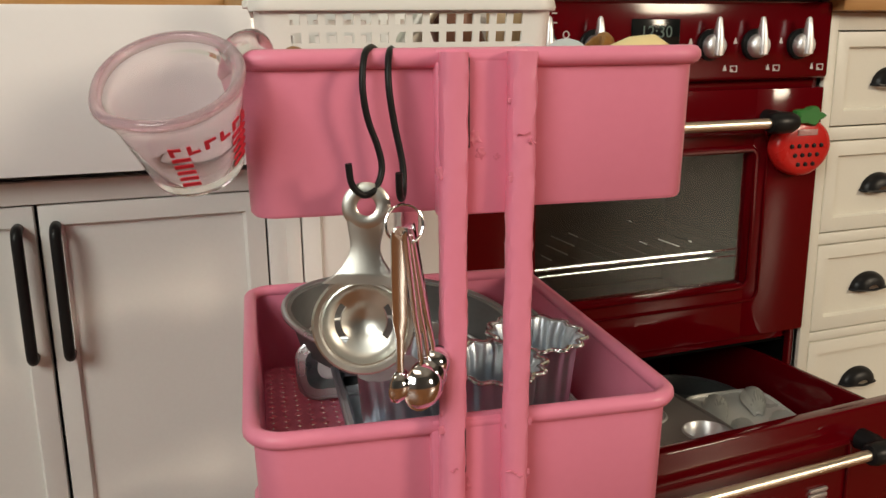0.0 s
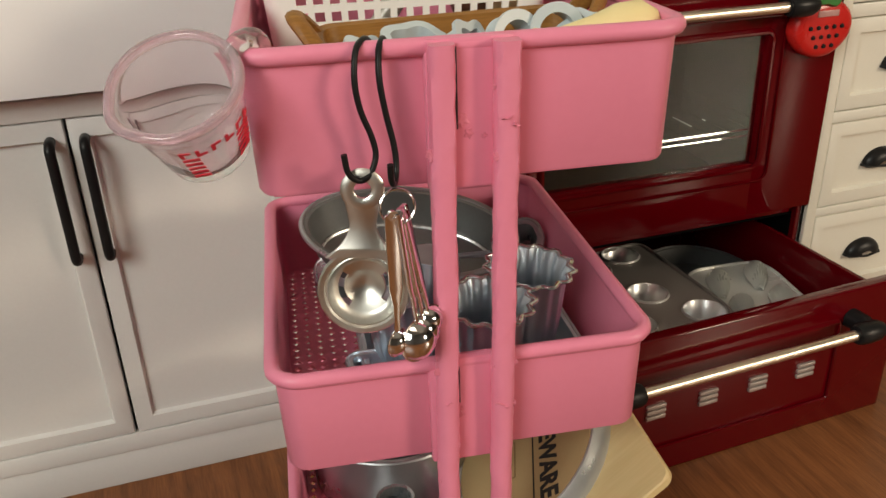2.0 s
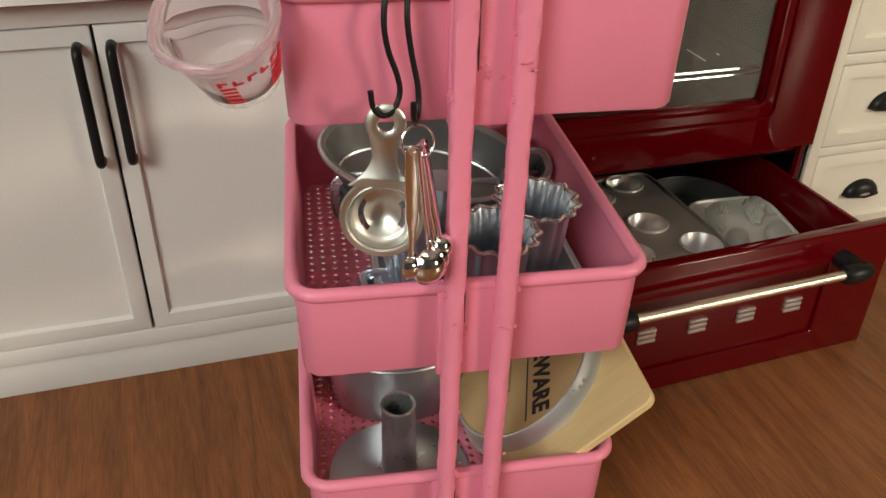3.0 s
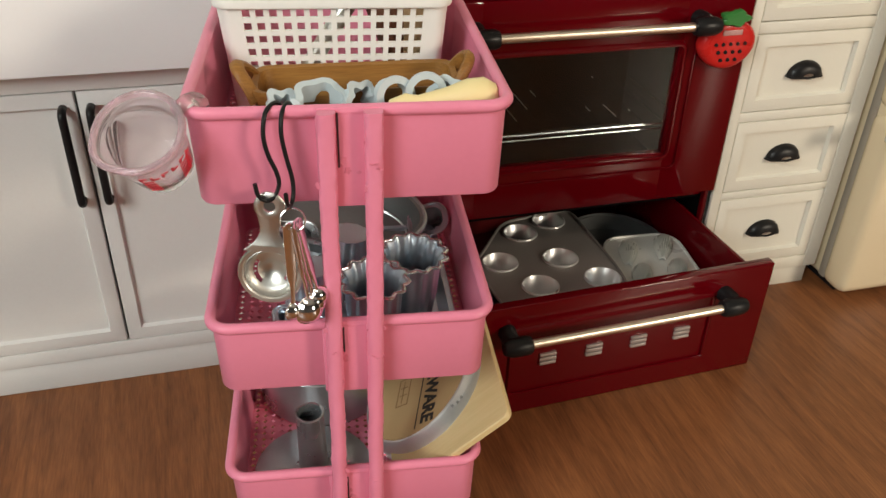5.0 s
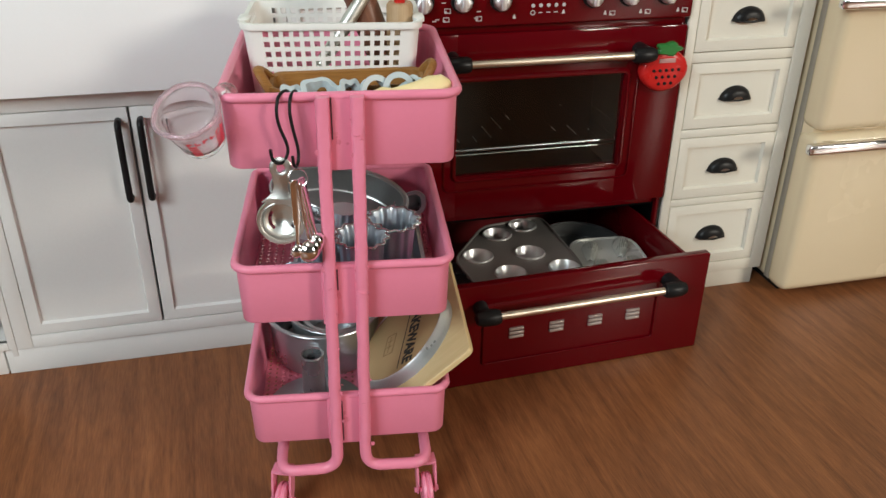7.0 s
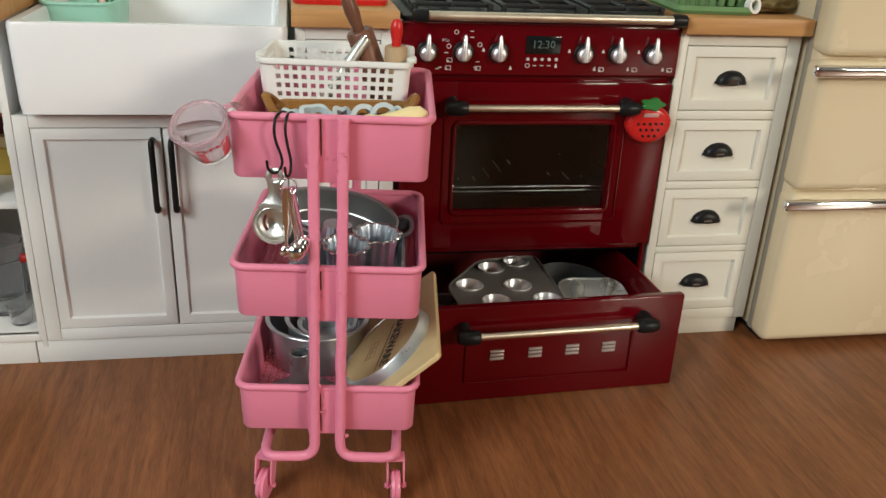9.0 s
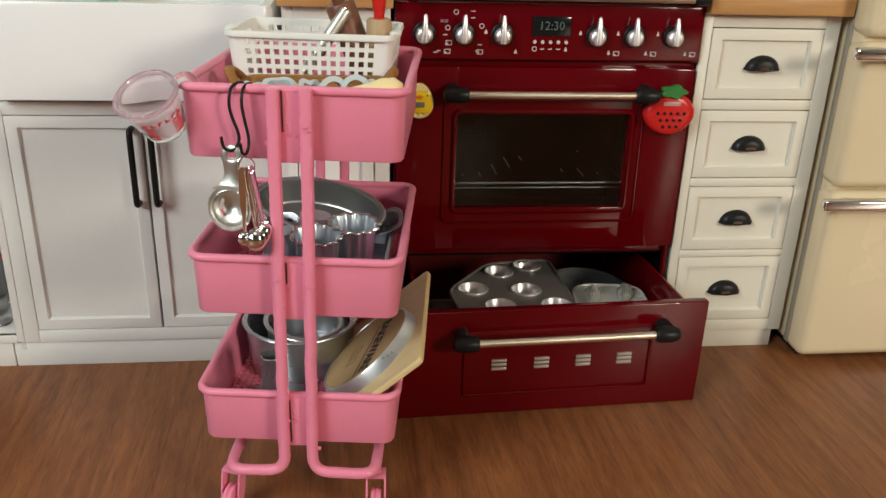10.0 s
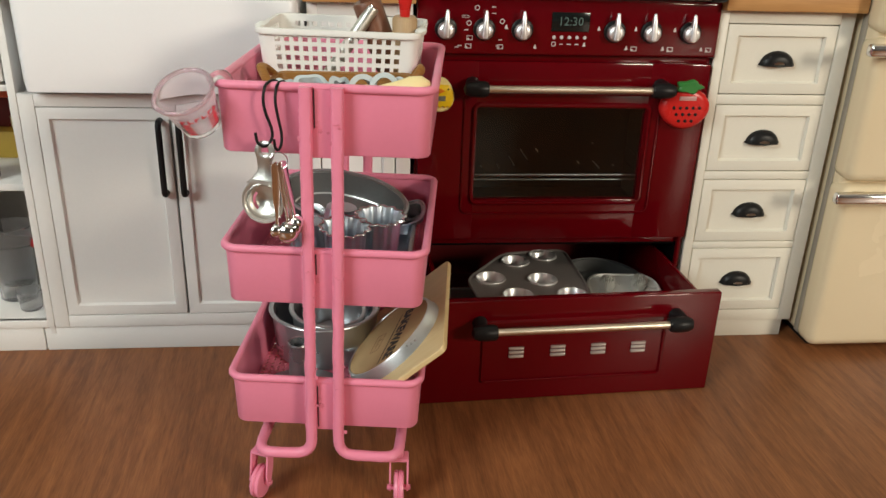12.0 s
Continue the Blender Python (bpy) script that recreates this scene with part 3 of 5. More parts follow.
def tier(z0, z1, dx):
    r = 4.4
    t = 0.7
    w, d = TW - 2.0, TD - 2.0
    loops = [rrect(w - 1.8, d - 1.8, r - 1, z0, 8, dx), rrect(w - 1.0, d - 1.0, r - 0.4, z0 + 0.5, 8, dx), rrect(w, d, r, z1 - 1.2, 8, dx), rrect(w - 2 * t, d - 2 * t, r - t, z1 - 1.2, 8, dx), rrect(w - 1.6 - 2 * t, d - 1.6 - 2 * t, r - t, z0 + 1.2, 8, dx), rrect(w - 2.4 - 2 * t, d - 2.4 - 2 * t, r - t, z0 + 0.8, 8, dx)]
    b = part("basket", loft(loops, ring=True), PINK, tr)
    part("rolled_rim", tube(rrect(w + 0.3, d + 0.3, r + 0.2, z1 - 0.9, 8, dx), 1.25, 10, closed=True), PINK, b)
    part("mesh_floor", moved(perforated(w - 3.4, d - 3.4, 2.3, 0.82), pose(dx, 0, z0 + 1.0)), PINK, b, "perforated pink sheet floor")
    for s in (-1, 1):
        part("post_plate", box(dx - 6.5, dx + 5.4, s * (TD / 2 - 0.6) - 0.9, s * (TD / 2 - 0.6) + 0.9, z0 - 0.4, z1 + 0.2, 0.4), PINK, b)


for z0, z1, dx in ((120.3, 140.4, 0.9), (73.0, 91.8, -0.3), (29.2, 47.4, -0.9)):
    tier(z0, z1, dx)
PY = TD / 2 + 1.5
for x, xb, s in ((-3.6, -5.2, -1), (5.1, 3.5, 1)):
    path = rounded([(x, -PY, 140.2), (xb, -PY, 20.4), (s * 22.8, -PY, 19.9), (s * 22.8, PY, 19.9), (xb, PY, 20.4), (x, PY, 140.2)], 5.5, 6)
    dense = [path[0]]
    for p, q in zip(path, path[1:]):
        n = max(1, int((q - p).length / 0.9))
        dense += [p + (q - p) * (k / n) for k in range(1, n + 1)]
    post = tube(dense, 1.75, 20)
    for v in post.verts:
        w = v.co
        d = noise.noise(w * 0.16) * 0.16 + noise.noise(w * 0.7) * 0.10 + max(0.0, noise.noise(w * 1.5 + Vector((0, 9, 0)))) * 0.22
        drift = -0.9 + 0.015 * (w.z - 20)
        ax = min((-4.3 + drift, 4.4 + drift), key=lambda c: abs(w.x - c))
        k = max(0.0, min(1.0, (w.z - 78) / 25)) if abs(abs(w.y) - PY) < 2.4 else 0.0
        if k > 0:
            ox, oy = w.x - ax, w.y - math.copysign(PY, w.y)
            ang = math.atan2(oy, ox)
            f = 1 + k * 0.9 * ((math.cos(ang) ** 4 + math.sin(ang) ** 4) ** -0.25 - 1)
            w = Vector((ax + ox * f, math.copysign(PY, w.y) + oy * f * (1 - 0.12 * k), w.z))
        v.co = w + Vector((d, noise.noise(w * 0.5 + Vector((7, 0, 0))) * 0.12 - max(0.0, noise.noise(w * 1.3)) * 0.25, 0))
    part("tube_frame", post, PINK, tr)

# casters
for sx in (-1, 1):
    for sy in (-1, 1):
        turn = {(-1, -1): 166, (1, -1): 184, (-1, 1): 160, (1, 1): 190}[(sx, sy)]
        at = mpose(sx * 22.8, sy * (PY - 5.5), 0, 0, 0, turn)
        cheek = [(-2.0, 16.4), (2.4, 16.4), (4.0, 8.6), (3.4, 4.8), (1.6, 4.6), (-0.4, 9.4)]
        fork = join(*[loft([[(s3 * 2.6, y, z) for y, z in cheek], [(s3 * 3.2, y, z) for y, z in cheek]]) for s3 in (-1, 1)], box(-3.2, 3.2, -2.2, 2.6, 15.8, 17.0, 0.3), tube([(0, 0, 16.5), (0, 0, 19.6)], 1.7, 10))
        c = part("caster", fork, PINK, tr, at=at)
        part("wheel", moved(lathe([(0.8, -1.5), (4.6, -1.7), (5.4, -1.4), (5.7, -0.5), (5.2, 0), (5.7, 0.5), (5.4, 1.4), (4.6, 1.7), (0.8, 1.5)], 28), pose(0, 2.4, 5.7, 0, 90, 0)), PINK, c)
        part("axle", tube([(-3.9, 2.4, 5.7), (3.9, 2.4, 5.7)], 0.9, 8), PINK, c)

# ---- more materials ----
WHITE_PLASTIC = mat("white_basket_plastic", (0.82, 0.81, 0.77), 0.4, second=(0.79, 0.78, 0.74), bump=0.08)
TRAY_WOOD = wood("honey_brown_wood", (0.36, 0.17, 0.045), (0.19, 0.075, 0.018), 0.45, ring=260, stretch=(0.08, 1, 1), bump=0.4)
DARK_WOOD = wood("dark_brown_wood", (0.20, 0.085, 0.05), (0.12, 0.045, 0.028), 0.4, ring=300, stretch=(1, 1, 0.08))
TAN_WOOD = wood("tan_beech_wood", (0.48, 0.33, 0.19), (0.38, 0.24, 0.13), 0.5, ring=300, stretch=(1, 1, 0.08))
BOARD_WOOD = wood("pale_cutting_board", (0.66, 0.50, 0.27), (0.58, 0.42, 0.21), 0.5, ring=200, stretch=(1, 0.06, 1), bump=0.1)
CARD = mat("brown_cardboard", (0.52, 0.36, 0.18), 0.8, second=(0.46, 0.31, 0.15), grain=2500, large=90, bump=0.3)
INK = mat("black_ink", (0.015, 0.013, 0.012), 0.6, bump=0)
BROWN_INK = mat("brown_line_ink", (0.30, 0.18, 0.08), 0.7, bump=0)
RED_PLASTIC = mat("red_plastic", (0.60, 0.02, 0.018), 0.3, second=(0.54, 0.017, 0.015), bump=0.05)
GREEN_PLASTIC = mat("green_plastic", (0.03, 0.20, 0.045), 0.4, bump=0.1)
YELLOW_PLASTIC = mat("yellow_plastic", (0.85, 0.58, 0.02), 0.32, bump=0.05)
CLEAR_YELLOW = mat("milky_yellow_plastic", (0.85, 0.75, 0.35), 0.3, bump=0.05)
ORANGE = mat("orange_print", (0.8, 0.22, 0.02), 0.5, bump=0)
LCD = mat("grey_lcd", (0.16, 0.17, 0.15), 0.25, bump=0)
CUTTER = mat("pale_blue_grey_plastic", (0.54, 0.60, 0.62), 0.35, second=(0.48, 0.55, 0.57), bump=0.1)
DOUGH = mat("pale_butter_yellow", (0.83, 0.68, 0.36), 0.45, second=(0.8, 0.63, 0.31), grain=700, large=150, bump=0.3, bump_mm=0.15)
# pink in both cup glasses paints the trolley's colour reflected in clear glass
CUP_GLASS = mat("clear_pressed_glass", (0.99, 0.93, 0.95), 0.02, second=(0.99, 0.90, 0.93), alpha_glass=0.9, bump=0.05, rough_var=0.015, ior=1.33)
PINK_CAST_GLASS = mat("pink_reflection_rim", (0.97, 0.78, 0.84), 0.08, second=(0.95, 0.73, 0.80), alpha_glass=0.78, bump=0.05, rough_var=0.03, ior=1.4)
RED_PRINT = mat("red_glass_print", (0.78, 0.03, 0.06), 0.4, bump=0)
JUG_GLASS = mat("thin_clear_glass", (0.97, 0.97, 0.98), 0.03, alpha_glass=0.95, bump=0.03, rough_var=0.01, ior=1.25)
MINT = mat("mint_plastic", (0.36, 0.68, 0.55), 0.4, bump=0.08)
ROSE = mat("rose_sponge", (0.70, 0.26, 0.42), 0.85, grain=2500, bump=0.6, bump_mm=0.3)
DARK_SPONGE = mat("brown_scrub_pad", (0.14, 0.07, 0.08), 0.9, grain=2500, bump=0.6, bump_mm=0.3)
AMBER = mat("amber_sponge", (0.80, 0.38, 0.01), 0.85, grain=2500, bump=0.6, bump_mm=0.3)
PALE_PINK = mat("pale_pink_plastic", (0.75, 0.52, 0.48), 0.5)
GREEN_PAINT = mat("green_painted_metal", (0.13, 0.25, 0.10), 0.5, second=(0.11, 0.21, 0.08), bump=0.2)
OLIVE = mat("olive_cloth", (0.20, 0.15, 0.055), 0.95, second=(0.15, 0.11, 0.04), grain=1800, large=120, bump=0.9, bump_mm=0.25)
OATMEAL = mat("oatmeal_cloth", (0.62, 0.56, 0.46), 0.95, grain=2200, bump=0.6, bump_mm=0.2)
YELLOW_BOX = mat("mustard_box", (0.55, 0.36, 0.06), 0.6)
TERRACOTTA = mat("orange_red_lid", (0.65, 0.08, 0.02), 0.45)


def axes(x, y, z, up, side):
    """A pose in millimetres whose z points along up and whose x lies towards side."""
    w = Vector(up).normalized()
    u = Vector(side)
    u = (u - w * u.dot(w)).normalized()
    v = w.cross(u)
    m = Matrix((u, v, w)).transposed().to_4x4()
    return Matrix.Translation(Vector((x, y, z)) * MM) @ m


YAW = -7.4


def on_tier(dx, dy, dz):
    """Poses for what stands on one tier of the trolley, from that tier's own origin."""
    move = Matrix.Translation(Vector((dx, dy, dz)) * MM)
    return (lambda *a: move @ mpose(*a)), (lambda *a: move @ axes(*a))


top_at, top_axes = on_tier(2.6, 3.4, 2.8)
hung_at = on_tier(3.6, 3.4, 2.8)[0]
mid_at, mid_axes = on_tier(2.6, 3.4, 0.6)
low_at, low_axes = on_tier(1.8, 3.4, -1.4)

# ---- the trolley's paint damage ----
for gx, tz, tall in ((-1.55, 128.5, 11.0), (-2.25, 84.0, 6.5), (-2.95, 30.2, 15.0)):
    part("paint_gap", box(gx - 0.17, gx + 0.17, -37.45, -37.1, tz, tz + tall, 0.05), DARK_GAP, tr, "dark slit in the paint")
rng = random.Random(4)


def paint_blob(x, y, z, s):
    b = bmesh.new()
    bmesh.ops.create_icosphere(b, subdivisions=3, radius=s)
    o = Vector((rng.uniform(0, 50), 0, 0))
    for v in b.verts:
        c = v.co * (1 + 0.9 * noise.noise(v.co * (2.2 / s) + o))
        v.co = Vector((c.x * 1.2, c.y * 0.28, c.z * 1.3))
    part("paint_chip", moved(b, pose(x, y, z)), PINK_CHIP, tr)


for k in range(64):
    sx = rng.choice((-4.3, 4.4))
    paint_blob(sx + rng.uniform(-1.6, 1.8), -PY - 1.3 + rng.uniform(0, 0.5), rng.choice((rng.uniform(121, 138), rng.uniform(60, 95), rng.uniform(26, 60))), rng.uniform(0.16, 0.55))
for x, z, s in ((-1.0, 129.6, 0.7), (0.0, 127.8, 0.45), (2.2, 127.2, 0.3), (-2.2, 82, 0.6), (-1.9, 38, 0.7), (-2.4, 40.5, 0.5)):
    paint_blob(x, -37.2, z, s * 1.1)
for x, z, ln in ((4.7, 130.3, 0.9), (5.9, 129.4, 0.6), (3.6, 84.6, 0.9), (4.8, 84.0, 0.5), (-4.4, 86, 0.6), (3.6, 46.0, 0.6)):
    zz = [(x + ln * (k / 5 - 0.5) * 2, -PY - 1.78 + 0.35 * ((k / 5 - 0.5) * 2 * ln / 2) ** 2, z + rng.uniform(-0.32, 0.32)) for k in range(6)]
    part("paint_crack", tube(zz, [0.05, 0.12, 0.16, 0.1, 0.15, 0.04], 6), PINK_CHIP, tr)

# ---- white basket on the top tier ----


def lattice_basket(w, d, h, flare, wall=0.75):
    """Walls with rows of square holes, a solid rim and a floor."""
    hole, bar, margin = 1.75, 1.2, 5.2
    stations = []

    def side(length, ax, sign):
        n = int((length - 2 * margin + bar) / (hole + bar))
        start = -(n * (hole + bar) - bar) / 2
        vals = []
        for i in range(n):
            a = start + i * (hole + bar)
            vals += [(a, True), (a + hole, False)]
        return vals
    r = 3.0
    fx, fy = side(w, 0, 1), side(d, 1, 1)
    for v, hol in fx:
        stations.append((v, -d / 2, hol))
    for k in range(5):
        a = radians(-90 + 90 * k / 4)
        stations.append((w / 2 - r + r * math.cos(a), -d / 2 + r + r * math.sin(a), False))
    for v, hol in fy:
        stations.append((w / 2, v, hol))
    for k in range(5):
        a = radians(90 * k / 4)
        stations.append((w / 2 - r + r * math.cos(a), d / 2 - r + r * math.sin(a), False))
    for v, hol in fx:
        stations.append((-v, d / 2, hol))
    for k in range(5):
        a = radians(90 + 90 * k / 4)
        stations.append((-w / 2 + r + r * math.cos(a), d / 2 - r + r * math.sin(a), False))
    for v, hol in fy:
        stations.append((-w / 2, -v, hol))
    for k in range(5):
        a = radians(180 + 90 * k / 4)
        stations.append((-w / 2 + r + r * math.cos(a), -d / 2 + r + r * math.sin(a), False))
    levels = [(0.0, False)]
    z = h - 1.9
    rows = []
    while z - hole > 2.0:
        rows.append(z)
        z -= hole + bar
    for top in reversed(rows):
        levels += [(top - hole, True), (top, False)]
    levels.append((h, False))
    bm = bmesh.new()
    grid = []
    for z, _ in levels:
        k = 1 - flare * (1 - z / h)
        grid.append([bm.verts.new((x * k, y * k, z)) for x, y, _ in stations])
    n = len(stations)
    for j in range(len(levels) - 1):
        for i in range(n):
            if levels[j][1] and stations[i][2]:
                continue
            bm.faces.new((grid[j][i], grid[j][(i + 1) % n], grid[j + 1][(i + 1) % n], grid[j + 1][i]))
    bmesh.ops.recalc_face_normals(bm, faces=bm.faces[:])
    bmesh.ops.solidify(bm, geom=bm.faces[:], thickness=wall)
    return bm


wb = thing("plastic_basket", top_at(48.2, 149.5, 119.4, 0, 0, YAW - 1), "white plastic lattice basket on the trolley's top tier", "basket")
part("lattice", lattice_basket(51.3, 33, 26, 0.09), WHITE_PLASTIC, wb)
part("rim", loft([rrect(52.6, 35.2, 4, 24.6), rrect(52.9, 35.5, 4, 25.2), rrect(52.4, 35.0, 4, 26.4), rrect(49.8, 32.2, 3, 26.4), rrect(49.6, 32, 3, 25.6)], ring=True), WHITE_PLASTIC, wb)
part("floor_panel", box(-22.5, 22.5, -14.5, 14.5, 0, 0.9, 0.2), WHITE_PLASTIC, wb)
for s in (-1, 1):
    part("grip", moved(loft([rrect(3.4, 8, 1.6, 0, 4), rrect(3.4, 8, 1.6, 1.0, 4), rrect(2.4, 7, 1.1, 1.3, 4)]), pose(s * 25.6, -8, 25.4)), WHITE_PLASTIC, wb)


def rolling_pin(base, top, r, wood_mat, grip_mat, grip_len, grip_r, label):
    a, b = Vector(base), Vector(top)
    m = top_axes(*base, b - a, (1, 0, 0))
    ln = (b - a).length
    p = thing("rolling_pin", m, label, "rolling pin", "rolling pins in the basket")
    part("roller", lathe([(0.6, 0), (r - 0.5, 0), (r, 0.6), (r, ln - 0.8), (r - 0.6, ln), (0.8, ln)], 26), wood_mat, p)
    part("handle", moved(lathe([(0.5, 0), (grip_r * 0.8, 0), (grip_r * 0.85, 2), (grip_r * 1.1, grip_len * 0.55), (grip_r, grip_len * 0.85), (grip_r * 0.6, grip_len), (0.2, grip_len + 0.3)], 18), pose(0, 0, ln - 0.1)), grip_mat, p)


rolling_pin((67.0, 149, 121.5), (54.9, 146.5, 153.5), 4.7, DARK_WOOD, DARK_WOOD, 13, 2.4, "dark brown wooden rolling pin leaning in the basket")
rolling_pin((67.3, 141.5, 120.8), (67.3, 140.5, 149.5), 4.0, TAN_WOOD, RED_PLASTIC, 9.0, 2.0, "tan rolling pin with a red handle")
wk = thing("utensil_handle", top_axes(37.0, 143, 122.0, (20.5, 0, 30), (0, 1, 0)), "grey metal tube-handled utensil leaning in the basket", "utensil")
part("tube_handle", lathe([(1.2, 0), (2.1, 0), (2.1, 35.6), (1.9, 36.0), (1.3, 36.0), (1.2, 34)], 18), STEEL, wk)
part("end_ring", moved(lathe([(1.25, 0), (1.7, 0), (1.7, 0.5), (1.25, 0.5)], 16, closed=True), pose(0, 0, 35.9)), CHROME, wk)

# ---- wooden tray with looped handles ----
wt = thing("wooden_tray", top_at(47.8, 116.2, 121.2, 4, -1.5, YAW - 1.5), "honey-brown carved wooden tray with looped handles", "tray")
part("body", loft([rrect(36, 8, 2.5, 0), rrect(39, 11, 3, 4), rrect(42.5, 14, 3.6, 12.8), rrect(42.2, 13.6, 3.4, 13.7), rrect(39.8, 11.4, 3, 13.4), rrect(36.5, 9, 2.5, 4), rrect(34, 6, 2, 1.6)]), TRAY_WOOD, wt)
for s in (-1, 1):
    lp = [(s * (20.2 + 3.6 * math.sin(math.pi * k / 12)), -5 + 10 * k / 12, 10.8 + 6.0 * math.sin(math.pi * k / 12) ** 0.7) for k in range(13)]
    part("handle", tube(lp, 1.5, 10, flat=0.7), TRAY_WOOD, wt)


def ring_cutter(name, r, h, at, label, lobes=0, amp=0.0):
    prof = [(r, 0, 1), (r, h, 1), (r + 0.9, h, 1), (r + 0.9, h + 0.6, 1), (r - 0.6, h + 0.6, 1), (r - 0.6, 0, 1)]
    return solid(name, lathe(prof, 40, lobes, amp, closed=True), CUTTER, at, label, "cookie cutter", "cookie cutters on the tray")


ring_cutter("cookie_cutter", 3.3, 3.6, top_at(52.6, 107.5, 133.4, 78, 0, 12), "pale round plastic cookie cutter standing on edge")
ring_cutter("cookie_cutter", 3.3, 3.6, top_at(60.0, 107.0, 134.0, 78, 0, -8), "pale round plastic cookie cutter standing on edge")
ring_cutter("cookie_cutter", 4.6, 4.0, top_at(38.5, 106.7, 130.6, 22, 6, 0), "pale scalloped plastic cookie cutter", 5, 0.4)
ring_cutter("cookie_cutter", 2.6, 3.4, top_at(30.5, 108.5, 130.7, 40, 20, 0), "small pale plastic cookie cutter", 5, 0.6)
ring_cutter("cookie_cutter", 2.9, 3.4, top_at(64.8, 104.9, 131.8, 35, -25, 0), "small pale star-shaped cookie cutter", 5, 0.45)
ring_cutter("cookie_cutter", 3.6, 3.4, top_at(45.4, 106.9, 131.2, 55, 10, 30), "pale wavy plastic cookie cutter", 6, 0.5)
ring_cutter("cookie_cutter", 3.2, 3.2, top_at(33.8, 103.4, 130.4, 60, -30, 0), "pale plastic cookie cutter", 6, 0.5)

for cx, cy, rr in ((36.5, 104.5, 4.6), (49.5, 102.5, 4.8), (61.0, 101.0, 4.6)):
    ring_cutter("cookie_cutter", rr, 11.4, top_at(cx, cy, 119.3), "pale round plastic cookie cutter under the others")

# butter-yellow spatula-like piece lying along the front rim
yp = [(49, 99.5, 132.6), (52, 98.7, 133.2), (54.5, 98.3, 132.9), (57.5, 97.8, 133.3), (60.5, 97.2, 133.8), (64, 96.8, 134.2), (67, 96.4, 134.2), (69, 96.2, 133.9), (70.2, 96, 133.6)]
yb = moved(tube([(p[0] - 60, p[1] - 97, p[2] - 120) for p in yp], [0.8, 1.6, 1.5, 1.9, 2.3, 3.3, 3.6, 2.6, 0.7], 18), ID)
solid("butter_spoon", yb, DOUGH, top_at(62.4, 98.0, 121.6), "pale butter-yellow rounded spoon lying on the rim", "spoon")

# ---- hooks and what hangs from them ----


def smooth(path, n=5):
    """A curve through the given points."""
    p = [Vector(q) for q in path]
    p = [p[0] * 2 - p[1]] + p + [p[-1] * 2 - p[-2]]
    out = []
    for a, b, c, d in zip(p, p[1:], p[2:], p[3:]):
        for k in range(n):
            t = k / n
            out.append(0.5 * (2 * b + (c - a) * t + (2 * a - 5 * b + 4 * c - d) * t * t + (3 * b - a - 3 * c + d) * t ** 3))
    out.append(p[-2])
    return out


def s_hook(path, label):
    o = Vector(path[0])
    return solid("s_hook", tube([q - o for q in smooth(path)], 0.42, 10), BLACK, hung_at(o.x, o.y, o.z + 1.2), label, "hook", "hooks on the trolley rim")


s_hook([(29.6, 99.4, 132), (29.4, 98.6, 135.2), (28.0, 96, 136.8), (26.2, 93.2, 136.0), (25.5, 92.0, 132.4), (26.0, 92.0, 128.6), (27.2, 92.0, 125), (27.5, 91.8, 122.4), (26.4, 91.2, 120.2), (24.9, 90.9, 119.7), (23.5, 90.7, 121.0), (23.1, 90.6, 123.6)], "black wire hook holding the egg separator")
s_hook([(31.4, 99.2, 132), (31.2, 98.4, 135.2), (30.4, 96, 136.6), (29.2, 93.4, 135.8), (28.7, 92, 132.4), (29.2, 91.8, 128), (30.0, 91.5, 123.4), (29.9, 90.8, 120.4), (29.2, 89.4, 119.2), (28.5, 88.0, 120.2), (28.3, 87.4, 122.6)], "black wire hook holding the measuring spoons")

# egg separator
es = thing("egg_separator", hung_at(24.2, 90.2, 105.0, -6, 3, -16), "satin steel egg separator hanging from a hook", "egg separator")
RC, RI = 6.4, 5.15
rim_bm = moved(lathe([(RI, -0.1), (RI + 0.35, 0.3), (RC - 0.3, 0.35), (RC, 0.0), (RC - 0.2, -0.4), (RI, -0.35)], 44, closed=True), pose(0, 0, 0, 90, 0, 0))
neck = []
for k in range(17):
    t = k / 16
    z = 5.0 + t * 7.6
    hwid = 1.75 + 3.4 * max(0, 1 - t * 1.45) ** 2.2 + 1.6 * max(0, t - 0.55) ** 1.3
    neck.append([(-hwid, -0.25, z), (-hwid + 0.3, -0.42, z), (hwid - 0.3, -0.42, z), (hwid, -0.25, z), (hwid, 0.22, z), (-hwid, 0.22, z)])
plate = loft(neck)
head = moved(lathe([(1.15, 0.3), (1.4, 0.46), (2.6, 0.46), (2.95, 0.2), (2.9, -0.2), (1.15, -0.25)], 32, closed=True), pose(0, 0, 14.5, 90, 0, 0))
part("handle_plate", join(rim_bm, plate, head), STEEL, es)
bowl = bmesh.new()
prof = [(RI + 0.1, 0.0), (RI - 0.2, -1.0), (4.4, -1.6), (3.8, -1.9), (2.95, -2.0), (2.2, -2.5), (1.4, -2.9), (0.7, -3.1), (0.05, -3.15)]
rows_b = [[bowl.verts.new((r * math.cos(2 * math.pi * i / 48), -z * -1, r * math.sin(2 * math.pi * i / 48))) for i in range(48)] for r, z in prof]
for j, (a, b) in enumerate(zip(rows_b, rows_b[1:])):
    for i in range(48):
        deg = (i + 0.5) * 7.5
        if j == 3 and (145 < deg < 235 or deg < 40 or deg > 325):
            continue
        bowl.faces.new((a[i], a[(i + 1) % 48], b[(i + 1) % 48], b[i]))
for v in bowl.verts:
    v.co.y = abs(v.co.y)
bmesh.ops.recalc_face_normals(bowl, faces=bowl.faces[:])
